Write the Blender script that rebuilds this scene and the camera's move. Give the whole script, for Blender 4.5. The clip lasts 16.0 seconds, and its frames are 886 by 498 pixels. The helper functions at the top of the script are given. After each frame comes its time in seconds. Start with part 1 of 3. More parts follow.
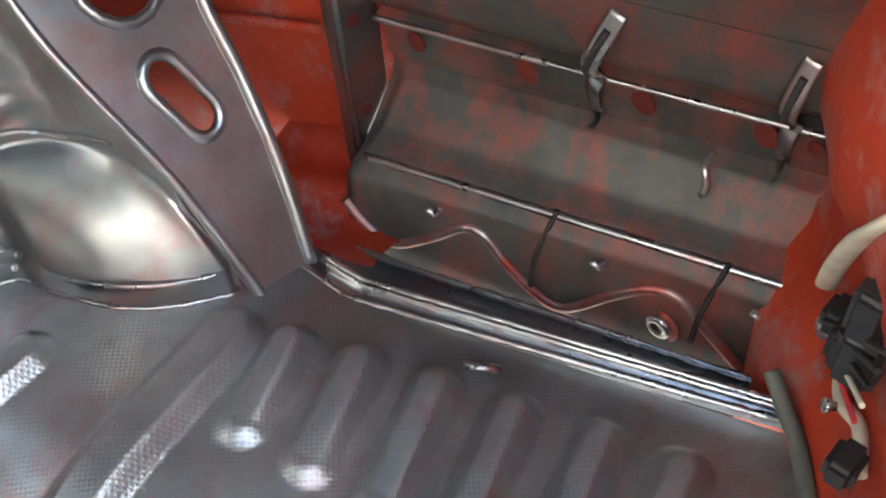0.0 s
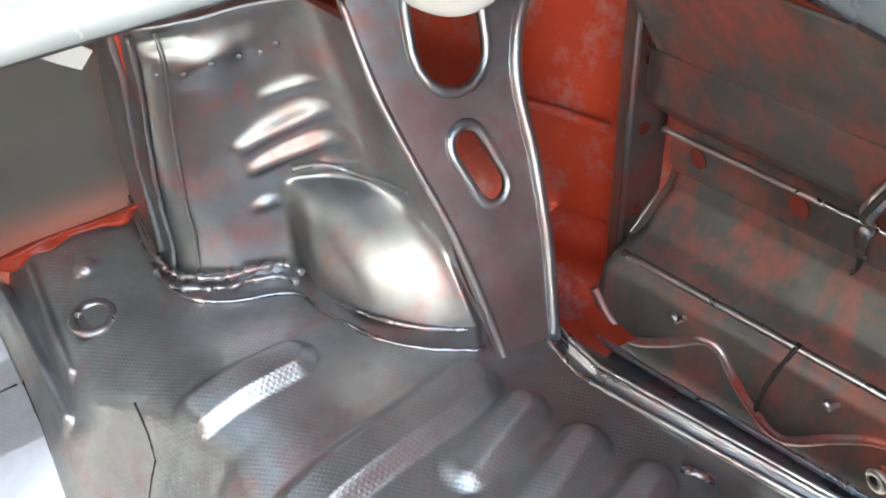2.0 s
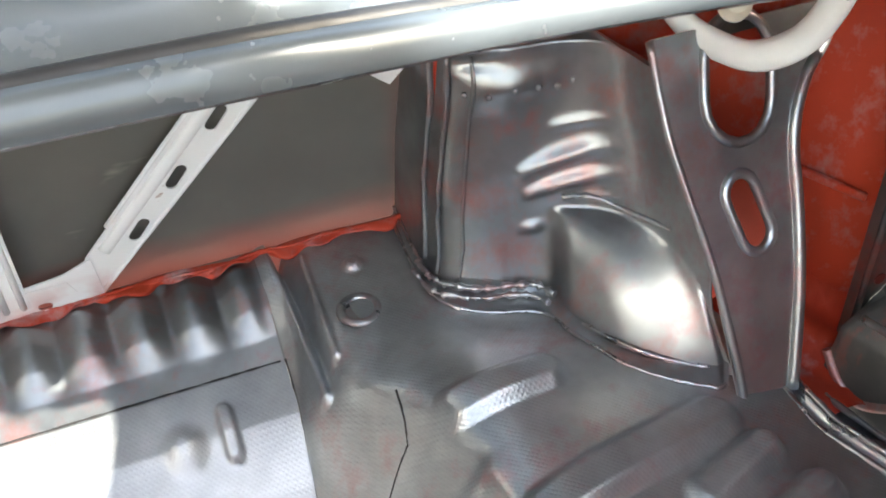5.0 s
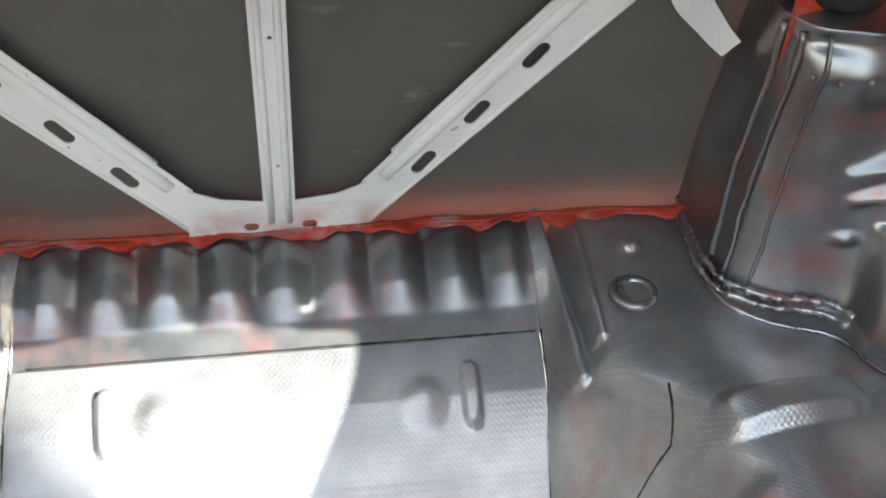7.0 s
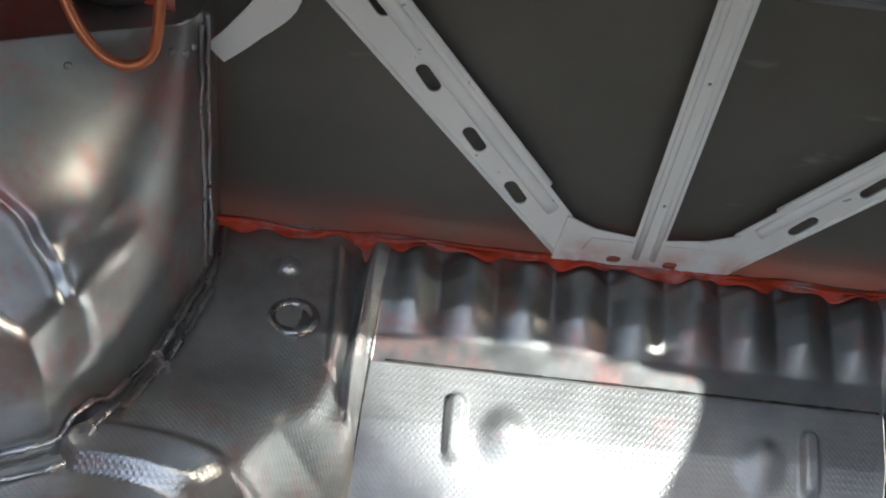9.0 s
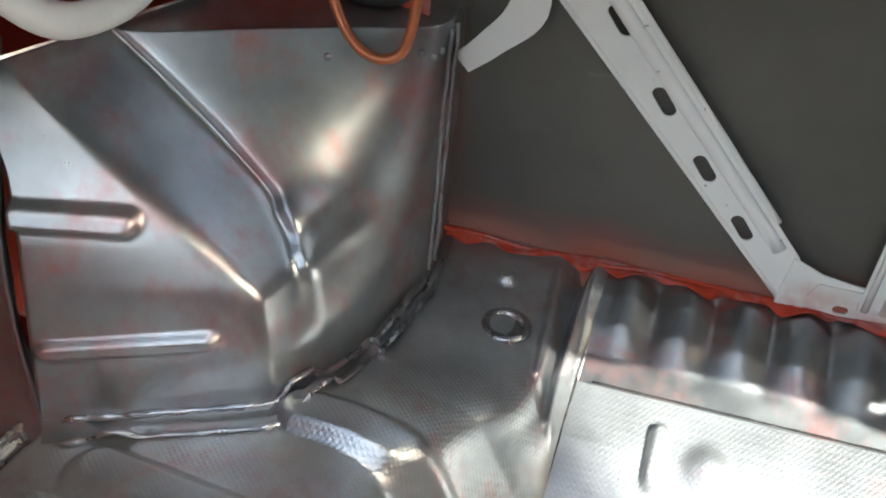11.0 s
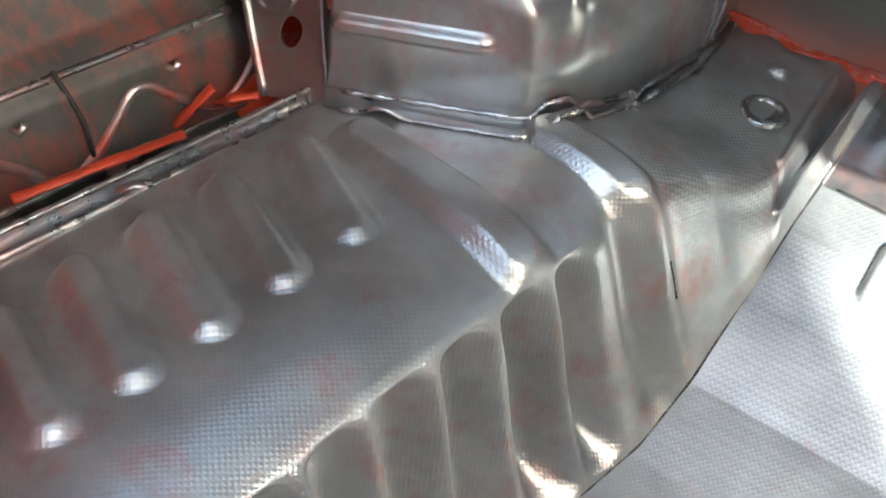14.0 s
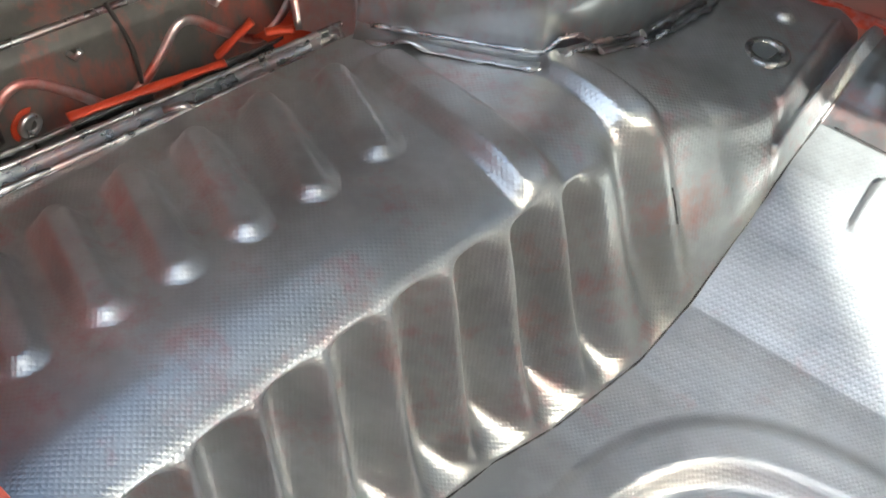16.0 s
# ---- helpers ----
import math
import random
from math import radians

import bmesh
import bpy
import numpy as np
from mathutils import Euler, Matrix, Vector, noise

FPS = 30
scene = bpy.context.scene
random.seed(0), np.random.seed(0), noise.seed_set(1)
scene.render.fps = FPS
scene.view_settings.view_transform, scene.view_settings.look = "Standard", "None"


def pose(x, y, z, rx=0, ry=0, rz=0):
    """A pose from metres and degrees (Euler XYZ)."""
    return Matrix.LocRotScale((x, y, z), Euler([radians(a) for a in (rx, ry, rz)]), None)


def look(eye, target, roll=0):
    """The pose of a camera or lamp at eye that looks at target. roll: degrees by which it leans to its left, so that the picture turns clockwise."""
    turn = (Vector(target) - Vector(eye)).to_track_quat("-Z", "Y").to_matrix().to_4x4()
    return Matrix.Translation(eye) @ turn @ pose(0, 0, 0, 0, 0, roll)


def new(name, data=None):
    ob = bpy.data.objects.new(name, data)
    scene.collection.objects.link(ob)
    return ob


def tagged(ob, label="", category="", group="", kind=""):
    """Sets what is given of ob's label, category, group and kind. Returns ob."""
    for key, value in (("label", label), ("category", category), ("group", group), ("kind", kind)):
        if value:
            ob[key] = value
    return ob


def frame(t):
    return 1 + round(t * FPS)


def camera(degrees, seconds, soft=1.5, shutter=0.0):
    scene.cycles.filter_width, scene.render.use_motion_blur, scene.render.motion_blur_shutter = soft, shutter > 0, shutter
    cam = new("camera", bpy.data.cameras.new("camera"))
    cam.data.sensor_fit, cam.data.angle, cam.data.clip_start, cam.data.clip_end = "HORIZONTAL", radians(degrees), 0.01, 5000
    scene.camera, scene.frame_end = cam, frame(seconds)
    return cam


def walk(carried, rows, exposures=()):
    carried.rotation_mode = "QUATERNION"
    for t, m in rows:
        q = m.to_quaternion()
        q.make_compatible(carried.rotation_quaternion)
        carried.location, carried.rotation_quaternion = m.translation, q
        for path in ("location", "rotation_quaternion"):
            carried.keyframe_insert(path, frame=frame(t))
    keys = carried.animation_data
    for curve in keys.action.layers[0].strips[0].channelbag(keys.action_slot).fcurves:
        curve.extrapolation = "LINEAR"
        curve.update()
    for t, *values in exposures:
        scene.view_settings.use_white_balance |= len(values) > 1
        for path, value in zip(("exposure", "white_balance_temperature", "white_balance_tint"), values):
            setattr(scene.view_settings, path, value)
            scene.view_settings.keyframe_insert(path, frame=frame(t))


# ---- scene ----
EXPOSURES = [(0.0, 3.05, 6600, 3), (1.5, 3.35, 6600, 3), (3.0, 3.2, 6600, 3), (5.5, 2.85, 6600, 4), (7.0, 2.5, 6500, 3), (8.0, 1.9, 6400, 3), (9.5, 1.5, 6300, 3), (12.0, 2.35, 6300, 0), (16.0, 2.4, 6300, 0)]
cam = camera(44.30, 16.0, 1.9)
PATH = [
    (0.0, 0.2997, -0.1287, 0.8007, 38.47, 3.49, -48.1),
    (0.5, 0.2982, -0.1319, 0.8053, 39.99, 3.83, -44.2),
    (1.0, 0.2961, -0.1429, 0.8118, 41.43, 4.18, -41.19),
    (1.5, 0.2856, -0.1507, 0.8245, 42.44, 4.2, -34.47),
    (2.0, 0.2449, -0.1387, 0.8396, 44.24, 2.9, -31.38),
    (2.5, 0.2265, -0.1398, 0.8622, 44.92, 2.73, -27.42),
    (3.0, 0.2014, -0.1246, 0.8744, 44.25, 2.22, -25.38),
    (5.5, 0.0973, -0.1554, 0.8461, 49.5, 0.39, -18.58),
    (6.0, 0.085, -0.1343, 0.7918, 49.68, -0.89, -13.94),
    (6.5, 0.0596, -0.1165, 0.7762, 49.57, -0.94, -12.03),
    (7.0, 0.003, -0.1086, 0.773, 50.3, -2.39, -8.67),
    (7.5, -0.0644, -0.0961, 0.7771, 50.23, -3.85, -4.73),
    (8.0, -0.1295, -0.0983, 0.7713, 50.29, -5.41, -1.72),
    (8.5, -0.1753, -0.0959, 0.7695, 50.45, -6.14, -0.33),
    (9.0, -0.211, -0.0948, 0.7695, 50.48, -7.04, 1.83),
    (9.5, -0.2504, -0.108, 0.7603, 51.5, -7.53, 4.11),
    (12.0, -0.1525, -0.1545, 0.7332, 53.7, -4.03, 23.39),
    (12.5, -0.1422, -0.1696, 0.7287, 51.82, -4.74, 27.42),
    (13.0, -0.1423, -0.1856, 0.7273, 48.53, -5.03, 31.07),
    (13.5, -0.1375, -0.2036, 0.7224, 46.05, -5.67, 33.37),
    (14.0, -0.137, -0.2138, 0.7101, 43.93, -5.42, 35.06),
    (14.5, -0.1482, -0.2288, 0.7018, 42.07, -6.37, 37.88),
    (15.0, -0.1408, -0.2339, 0.7029, 41.52, -6.34, 38.53),
    (15.5, -0.1267, -0.2412, 0.7033, 41.19, -6.33, 39.78),
    (16.0, -0.0876, -0.2659, 0.7337, 42.11, -5.0, 37.17),
]
walk(cam, [(t, pose(*p)) for t, *p in PATH], EXPOSURES)

# ---- world and sun ----
world = bpy.data.worlds.new("world")
scene.world = world
world.use_nodes = True
wn = world.node_tree
sky = wn.nodes.new("ShaderNodeTexSky")
sky.sky_type = "NISHITA"
sky.sun_disc = False
sky.air_density, sky.dust_density, sky.ozone_density = 1.0, 5.0, 0.3
sky.sun_elevation = radians(38.4)
sky.sun_rotation = radians(123.7)
wn.links.new(sky.outputs[0], wn.nodes["Background"].inputs[0])
wn.nodes["Background"].inputs[1].default_value = 0.15
sun_data = bpy.data.lights.new("sun", "SUN")
sun_data.energy, sun_data.angle, sun_data.color = 3.6, radians(0.6), (1.0, 0.965, 0.92)
sun = new("sun", sun_data)
sun.matrix_world = look((1.05, -0.70, 1.2), (0, 0, 0.2))


# ---- materials ----
class Nodes:
    """A small helper that lays out shader nodes."""

    def __init__(self, name):
        self.mat = bpy.data.materials.new(name)
        self.mat.use_nodes = True
        self.tree = self.mat.node_tree
        self.bsdf = self.tree.nodes["Principled BSDF"]
        self.coord = self.tree.nodes.new("ShaderNodeTexCoord").outputs["Object"]

    def add(self, kind, links=(), **values):
        node = self.tree.nodes.new(kind)
        for key, value in values.items():
            if key in ("blend_type", "data_type", "operation", "feature", "mode"):
                setattr(node, key, value)
            else:
                node.inputs[key.replace("_", " ")].default_value = value
        for key, out in links:
            self.tree.links.new(out, node.inputs[key])
        return node

    def noise(self, scale, detail=4.0, rough=0.55, stretch=None, shift=0.0):
        at = self.coord
        if stretch or shift:
            mp = self.add("ShaderNodeMapping", [("Vector", at)])
            mp.inputs["Scale"].default_value = stretch or (1, 1, 1)
            mp.inputs["Location"].default_value = (shift, shift * 0.7, shift * 1.3)
            at = mp.outputs[0]
        return self.add("ShaderNodeTexNoise", [("Vector", at)], Scale=scale, Detail=detail, Roughness=rough).outputs["Fac"]

    def ramp(self, fac, lo, hi, a=0.0, b=1.0):
        r = self.add("ShaderNodeMapRange", [("Value", fac)])
        for key, value in (("From Min", lo), ("From Max", hi), ("To Min", a), ("To Max", b)):
            r.inputs[key].default_value = value
        return r.outputs[0]

    def mix(self, fac, a, b):
        m = self.add("ShaderNodeMix", data_type="RGBA")
        if isinstance(fac, float):
            m.inputs[0].default_value = fac
        else:
            self.tree.links.new(fac, m.inputs[0])
        for slot, c in ((6, a), (7, b)):
            if isinstance(c, tuple):
                m.inputs[slot].default_value = (*c, 1)
            else:
                self.tree.links.new(c, m.inputs[slot])
        return m.outputs[2]

    def math(self, op, a, b):
        m = self.add("ShaderNodeMath", operation=op)
        for n, v in enumerate((a, b)):
            if isinstance(v, (int, float)):
                m.inputs[n].default_value = v
            else:
                self.tree.links.new(v, m.inputs[n])
        return m.outputs[0]

    def to(self, key, value):
        if isinstance(value, (int, float)):
            self.bsdf.inputs[key].default_value = value
        elif isinstance(value, tuple):
            self.bsdf.inputs[key].default_value = (*value, 1)
        else:
            self.tree.links.new(value, self.bsdf.inputs[key])
        return self

    def bump(self, height, strength=0.3, distance=0.002, under=None):
        b = self.add("ShaderNodeBump", [("Height", height)], Strength=strength, Distance=distance)
        if under:
            self.tree.links.new(under, b.inputs["Normal"])
        self.tree.links.new(b.outputs[0], self.bsdf.inputs["Normal"])
        return b.outputs[0]


RED = (0.44, 0.042, 0.014)


def paint(name, red=0.4, grey=(0.345, 0.365, 0.372), metal=0.93, rough=0.25, dots=0.0, shift=0.0, dust=0.2, coat=0.55, wave=0.22, streak=None):
    """Grey primer sprayed by hand over red paint; red: how much of the red shows through; dots: the sheet's fine embossing."""
    n = Nodes(name)
    blotch = n.noise(19.0, 4.0, 0.6, streak, shift)
    fine = n.noise(95.0, 5.0, 0.7, streak or (1, 1, 0.6), shift + 2)
    both = n.math("ADD", n.math("MULTIPLY", blotch, 0.66), n.math("MULTIPLY", fine, 0.34))
    show = n.ramp(both, 0.58 - 0.3 * red, 0.86 - 0.3 * red, 0.0, min(1.0, 0.5 + 0.5 * red))
    tone = n.mix(n.ramp(n.noise(5.0, 5.0, 0.6, shift=shift + 5), 0.35, 0.65), tuple(0.62 * c for c in grey), tuple(1.25 * c for c in grey))
    warm = n.mix(n.ramp(n.noise(19.0, 5.0, 0.6, shift=shift + 8), 0.5, 0.75, 0.0, dust), tone, (0.27, 0.235, 0.20))
    grime = n.ramp(n.noise(26.0, 3.0, 0.5, shift=shift + 11), 0.5, 0.85, 0.0, 0.45)
    n.to("Base Color", n.mix(show, n.mix(grime, warm, tuple(0.6 * c for c in grey)), RED))
    n.to("Metallic", n.ramp(show, 0.0, 1.0, metal, 0.6 * metal))
    scuff = n.math("ADD", n.ramp(n.noise(30.0, 4.0, 0.6, shift=shift + 3), 0.3, 0.7, rough, rough + 0.09), n.ramp(n.noise(7.0, 3.0, 0.5, shift=shift + 14), 0.4, 0.7, 0.0, 0.08))
    n.to("Roughness", n.math("ADD", scuff, n.math("MULTIPLY", show, 0.12)))
    n.to("Coat Weight", n.ramp(show, 0.0, 0.8, coat, 0.15 * coat)).to("Coat Roughness", n.ramp(n.noise(22.0, 4.0, 0.6, shift=shift + 6), 0.35, 0.7, 0.1, 0.2))
    swell = n.bump(n.noise(30.0, 3.0, 0.4, shift=shift), wave, 0.002)
    grain = n.bump(n.noise(420.0, 2.0, 0.5, shift=shift), 0.06, 0.0006, swell)
    if dots:
        tilt = n.add("ShaderNodeMapping", [("Vector", n.coord)])
        tilt.inputs["Rotation"].default_value = (0, 0, radians(45))
        cells = n.add("ShaderNodeTexVoronoi", [("Vector", tilt.outputs[0])], Scale=310.0, Randomness=0.15)
        n.bump(n.ramp(cells.outputs["Distance"], 0.1, 0.6, 1.0, 0.0), dots, 0.0011, grain)
    return n.mat


def plain(name, color, rough=0.5, metal=0.0, vary=0.2, scale=40.0, bump=0.1):
    n = Nodes(name)
    f = n.ramp(n.noise(scale), 0.3, 0.7)
    n.to("Base Color", n.mix(f, tuple(c * (1 - vary) for c in color), tuple(min(1, c * (1 + vary)) for c in color)))
    n.to("Roughness", n.ramp(n.noise(scale * 2.3), 0.3, 0.7, rough * 0.85, min(1, rough * 1.15))).to("Metallic", metal)
    n.bump(n.noise(scale * 4), bump, 0.001)
    return n.mat


M_SHELF = paint("shelf_primer", 0.2, dots=0.2, rough=0.29, grey=(0.42, 0.44, 0.445), metal=0.84, dust=0.32, coat=0.2)
M_WELL = paint("well_primer", 0.02, grey=(0.46, 0.47, 0.475), dots=0.18, rough=0.33, metal=0.6, shift=3.0)
M_ARCH = paint("arch_primer", 0.31, rough=0.27, wave=0.2, shift=53.0)
M_RIBS = paint("corrugated_primer", 0.28, rough=0.27, dust=0.5, grey=(0.30, 0.31, 0.312), shift=11.0)
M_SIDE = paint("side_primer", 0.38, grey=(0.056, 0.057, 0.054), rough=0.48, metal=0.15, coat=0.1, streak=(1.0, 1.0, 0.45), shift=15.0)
M_RED = paint("red_paint", 1.2, rough=0.42, metal=0.3, shift=19.0)
M_SEAL = paint("seam_sealer", 0.3, grey=(0.38, 0.39, 0.395), rough=0.2, wave=0.4, shift=23.0)
M_WHITE = plain("white_paint", (0.82, 0.835, 0.81), 0.4, vary=0.05, scale=20)


def board_material():
    """Dark grey board with red overspray along its foot and in its corners, and pale scuffs."""
    n = Nodes("grey_board")
    base = n.mix(n.ramp(n.noise(6.0), 0.3, 0.7), (0.095, 0.092, 0.08), (0.14, 0.135, 0.118))
    scuff = n.ramp(n.noise(26.0, 3.0, 0.5, (0.5, 1, 1.6), 4.0), 0.70, 0.78, 0.0, 0.5)
    base = n.mix(scuff, base, (0.3, 0.29, 0.24))
    split = n.add("ShaderNodeSeparateXYZ", [("Vector", n.coord)])
    foot = n.ramp(split.outputs["Z"], 0.25, 0.196)
    across = n.ramp(n.math("ABSOLUTE", split.outputs["X"], 0.0), 0.325, 0.40)
    mist = n.math("MULTIPLY", n.math("MAXIMUM", foot, across), n.ramp(n.noise(7.0, 3.0, 0.5), 0.25, 0.7, 0.25, 1.0))
    n.to("Base Color", n.mix(n.ramp(mist, 0.1, 0.95, 0.0, 0.8), base, RED)).to("Roughness", 0.62)
    n.bump(n.noise(160.0), 0.1, 0.001)
    return n.mat


def brace_material():
    """White paint with red overspray over the foot and a few rust-brown chips."""
    n = Nodes("brace_paint")
    base = n.mix(n.ramp(n.noise(9.0), 0.3, 0.7), (0.78, 0.80, 0.78), (0.86, 0.87, 0.85))
    chip = n.ramp(n.noise(75.0, 3.0, 0.6, shift=3.0), 0.70, 0.74, 0.0, 0.8)
    base = n.mix(chip, base, (0.32, 0.2, 0.13))
    split = n.add("ShaderNodeSeparateXYZ", [("Vector", n.coord)])
    mist = n.math("MULTIPLY", n.ramp(split.outputs["Z"], 0.245, 0.205), n.ramp(n.noise(32.0, 3.0, 0.5), 0.38, 0.66))
    n.to("Base Color", n.mix(n.ramp(mist, 0.05, 0.9, 0.0, 0.75), base, RED)).to("Roughness", n.ramp(n.noise(60.0), 0.3, 0.7, 0.3, 0.48))
    n.bump(n.noise(90.0), 0.12, 0.001)
    return n.mat


M_BOARD = board_material()
M_BRACE = brace_material()
M_DARK = plain("dark_gap", (0.02, 0.018, 0.017), 0.7)
M_BODY = plain("body_paint", (0.092, 0.106, 0.117), 0.25, 0.2, vary=0.08, scale=18)
M_RUBBER = plain("black_rubber", (0.02, 0.02, 0.021), 0.5)
M_COPPER = plain("copper_lead", (0.5, 0.17, 0.08), 0.35, 0.5)
M_HOLE = plain("red_in_shade", (0.12, 0.014, 0.009), 0.6)
M_POST = paint("post_primer", 0.5, grey=(0.2, 0.2, 0.198), rough=0.35, shift=31.0)
M_WAVE = paint("bead_primer", 0.75, rough=0.3, shift=37.0)
M_TRIM = plain("trim_rubber", (0.12, 0.13, 0.11), 0.6)
M_REDBARE = paint("bare_red", 1.9, rough=0.3, metal=0.1, shift=41.0)
M_SUN_BLOCK = plain("sun_block_grey", (0.13, 0.137, 0.137), 0.9, scale=8)
M_REFLECTOR = plain("reflector_pale", (0.72, 0.71, 0.68), 0.9, scale=8)
M_GROUND = plain("concrete", (0.32, 0.31, 0.29), 0.9, scale=6)
M_STEEL = plain("bare_steel", (0.5, 0.5, 0.5), 0.3, 0.9)
M_CREAM = plain("cream_hose", (0.62, 0.58, 0.46), 0.45)
M_WIRE_RED = plain("red_wire", (0.5, 0.04, 0.05), 0.4)


# ---- mesh helpers ----
def part(name, mesh, material, parent=None, label=""):
    """One mesh object under a thing or a part. mesh: a bmesh, or mesh data."""
    if isinstance(mesh, bmesh.types.BMesh):
        data = bpy.data.meshes.new(name)
        mesh.to_mesh(data)
        mesh.free()
        mesh = data
    if material and not mesh.materials:
        mesh.materials.append(material)
    ob = new(name, mesh)
    if parent:
        ob.parent = parent
    return tagged(ob, label)


def thing(name, label, category, group="", kind="", at=(0, 0, 0)):
    ob = new(name)
    ob.empty_display_size = 0.05
    ob.location = at
    return tagged(ob, label, category, group, kind)


def grid(points, keep=None, smooth=True, flip=False):
    """Mesh data from an array of rows of points. keep: which faces stay."""
    p = np.asarray(points, float)
    n, m = p.shape[:2]
    i = np.arange(n * m).reshape(n, m)
    q = np.stack([i[:-1, :-1], i[:-1, 1:], i[1:, 1:], i[1:, :-1]], -1)
    q = q[keep] if keep is not None else q.reshape(-1, 4)
    if flip:
        q = q[:, ::-1]
    used, back = np.unique(q, return_inverse=True)
    data = bpy.data.meshes.new("sheet")
    data.from_pydata(p.reshape(-1, 3)[used].tolist(), [], back.reshape(-1, 4).tolist())
    if smooth:
        data.polygons.foreach_set("use_smooth", [True] * len(data.polygons))
    data.update()
    return data


def thick(ob, depth=0.0012, offset=-1.0):
    mod = ob.modifiers.new("thickness", "SOLIDIFY")
    mod.thickness, mod.offset = depth, offset
    return ob


def rounded(points, each=6, closed=False):
    """A smooth line through the given points (Catmull-Rom)."""
    p = [np.array(v, float) for v in points]
    k = len(p)
    out = []
    for a in range(k if closed else k - 1):
        q = [p[(a + d) % k] if closed else p[min(max(a + d, 0), k - 1)] for d in (-1, 0, 1, 2)]
        for u in np.linspace(0, 1, each, endpoint=False):
            out.append(0.5 * (2 * q[1] + (q[2] - q[0]) * u + (2 * q[0] - 5 * q[1] + 4 * q[2] - q[3]) * u**2 + (3 * q[1] - q[0] - 3 * q[2] + q[3]) * u**3))
    if not closed:
        out.append(p[-1])
    return np.array(out)


def tube(path, radius, sides=8, closed=False, flat=1.0, up=(0, 0, 1), wobble=0.0):
    """A round or flattened bead along a line."""
    path = np.asarray(path, float)
    k = len(path)
    bm = bmesh.new()
    rings = []
    for a in range(k):
        fore = path[(a + 1) % k] if closed or a < k - 1 else path[a]
        aft = path[a - 1] if closed or a > 0 else path[a]
        d = Vector(fore - aft).normalized()
        side = d.cross(Vector(up))
        side = side.normalized() if side.length > 1e-4 else Vector((1, 0, 0))
        over = side.cross(d)
        r = radius * (1 + wobble * (random.random() - 0.5))
        ring = []
        for b in range(sides):
            w = 2 * math.pi * b / sides
            ring.append(bm.verts.new(Vector(path[a]) + side * (math.cos(w) * r) + over * (math.sin(w) * r * flat)))
        rings.append(ring)
    for a in range(k if closed else k - 1):
        r0, r1 = rings[a], rings[(a + 1) % k]
        for b in range(sides):
            bm.faces.new((r0[b], r0[(b + 1) % sides], r1[(b + 1) % sides], r1[b])).smooth = True
    if not closed:
        bm.faces.new(rings[0][::-1])
        bm.faces.new(rings[-1])
    bmesh.ops.recalc_face_normals(bm, faces=bm.faces)
    return bm


def plate(outline, holes, place, depth=0.0016, cells=0):
    """A flat sheet with holes; place lays its two coordinates into the world."""
    bm = bmesh.new()
    for loop in (outline, *holes):
        vs = [bm.verts.new((p[0], p[1], 0)) for p in loop]
        for a in range(len(vs)):
            bm.edges.new((vs[a], vs[(a + 1) % len(vs)]))
    bmesh.ops.triangle_fill(bm, use_beauty=True, use_dissolve=False, edges=bm.edges[:])
    bmesh.ops.recalc_face_normals(bm, faces=bm.faces)
    geo = bmesh.ops.extrude_face_region(bm, geom=bm.faces[:])
    bmesh.ops.translate(bm, vec=(0, 0, depth), verts=[v for v in geo["geom"] if isinstance(v, bmesh.types.BMVert)])
    for v in bm.verts:
        v.co = place(*v.co)
    bmesh.ops.recalc_face_normals(bm, faces=bm.faces)
    return bm


def slot(cx, cy, length, width, turn, each=8):
    """The outline of a long hole with round ends."""
    c, s = math.cos(radians(turn)), math.sin(radians(turn))
    out = []
    for end in (1, -1):
        for a in range(each + 1):
            w = math.pi * (a / each - 0.5) + (0 if end == 1 else math.pi)
            u, v = end * (length - width) / 2 + width / 2 * math.cos(w), width / 2 * math.sin(w)
            out.append((cx + c * u - s * v, cy + s * u + c * v))
    return out


def box(lo, hi, bevel=0.0):
    bm = bmesh.new()
    bmesh.ops.create_cube(bm, size=1)
    for v in bm.verts:
        v.co = Vector([(a + b) / 2 + c * (b - a) for a, b, c in zip(lo, hi, v.co)])
    if bevel:
        bmesh.ops.bevel(bm, geom=bm.edges[:], offset=bevel, segments=3, affect="EDGES")
    return bm


def lathe(profile, at, sides=28, axis=(0, 0, 1)):
    """A turned shape: rows of radius and height, about an axis."""
    turn = Vector(axis).to_track_quat("Z", "Y").to_matrix()
    bm = bmesh.new()
    rings = [[bm.verts.new(Vector(at) + turn @ Vector((r * math.cos(2 * math.pi * b / sides), r * math.sin(2 * math.pi * b / sides), h))) for b in range(sides)] for r, h in profile]
    for r0, r1 in zip(rings, rings[1:]):
        for b in range(sides):
            bm.faces.new((r0[b], r0[(b + 1) % sides], r1[(b + 1) % sides], r1[b])).smooth = True
    bm.faces.new(rings[0][::-1])
    bm.faces.new(rings[-1])
    bmesh.ops.recalc_face_normals(bm, faces=bm.faces)
    return bm


def curve(x, table):
    xs, ys = zip(*table)
    return np.interp(x, xs, ys)


def step(x, a, b):
    t = np.clip((x - a) / (b - a), 0, 1)
    return t * t * (3 - 2 * t)


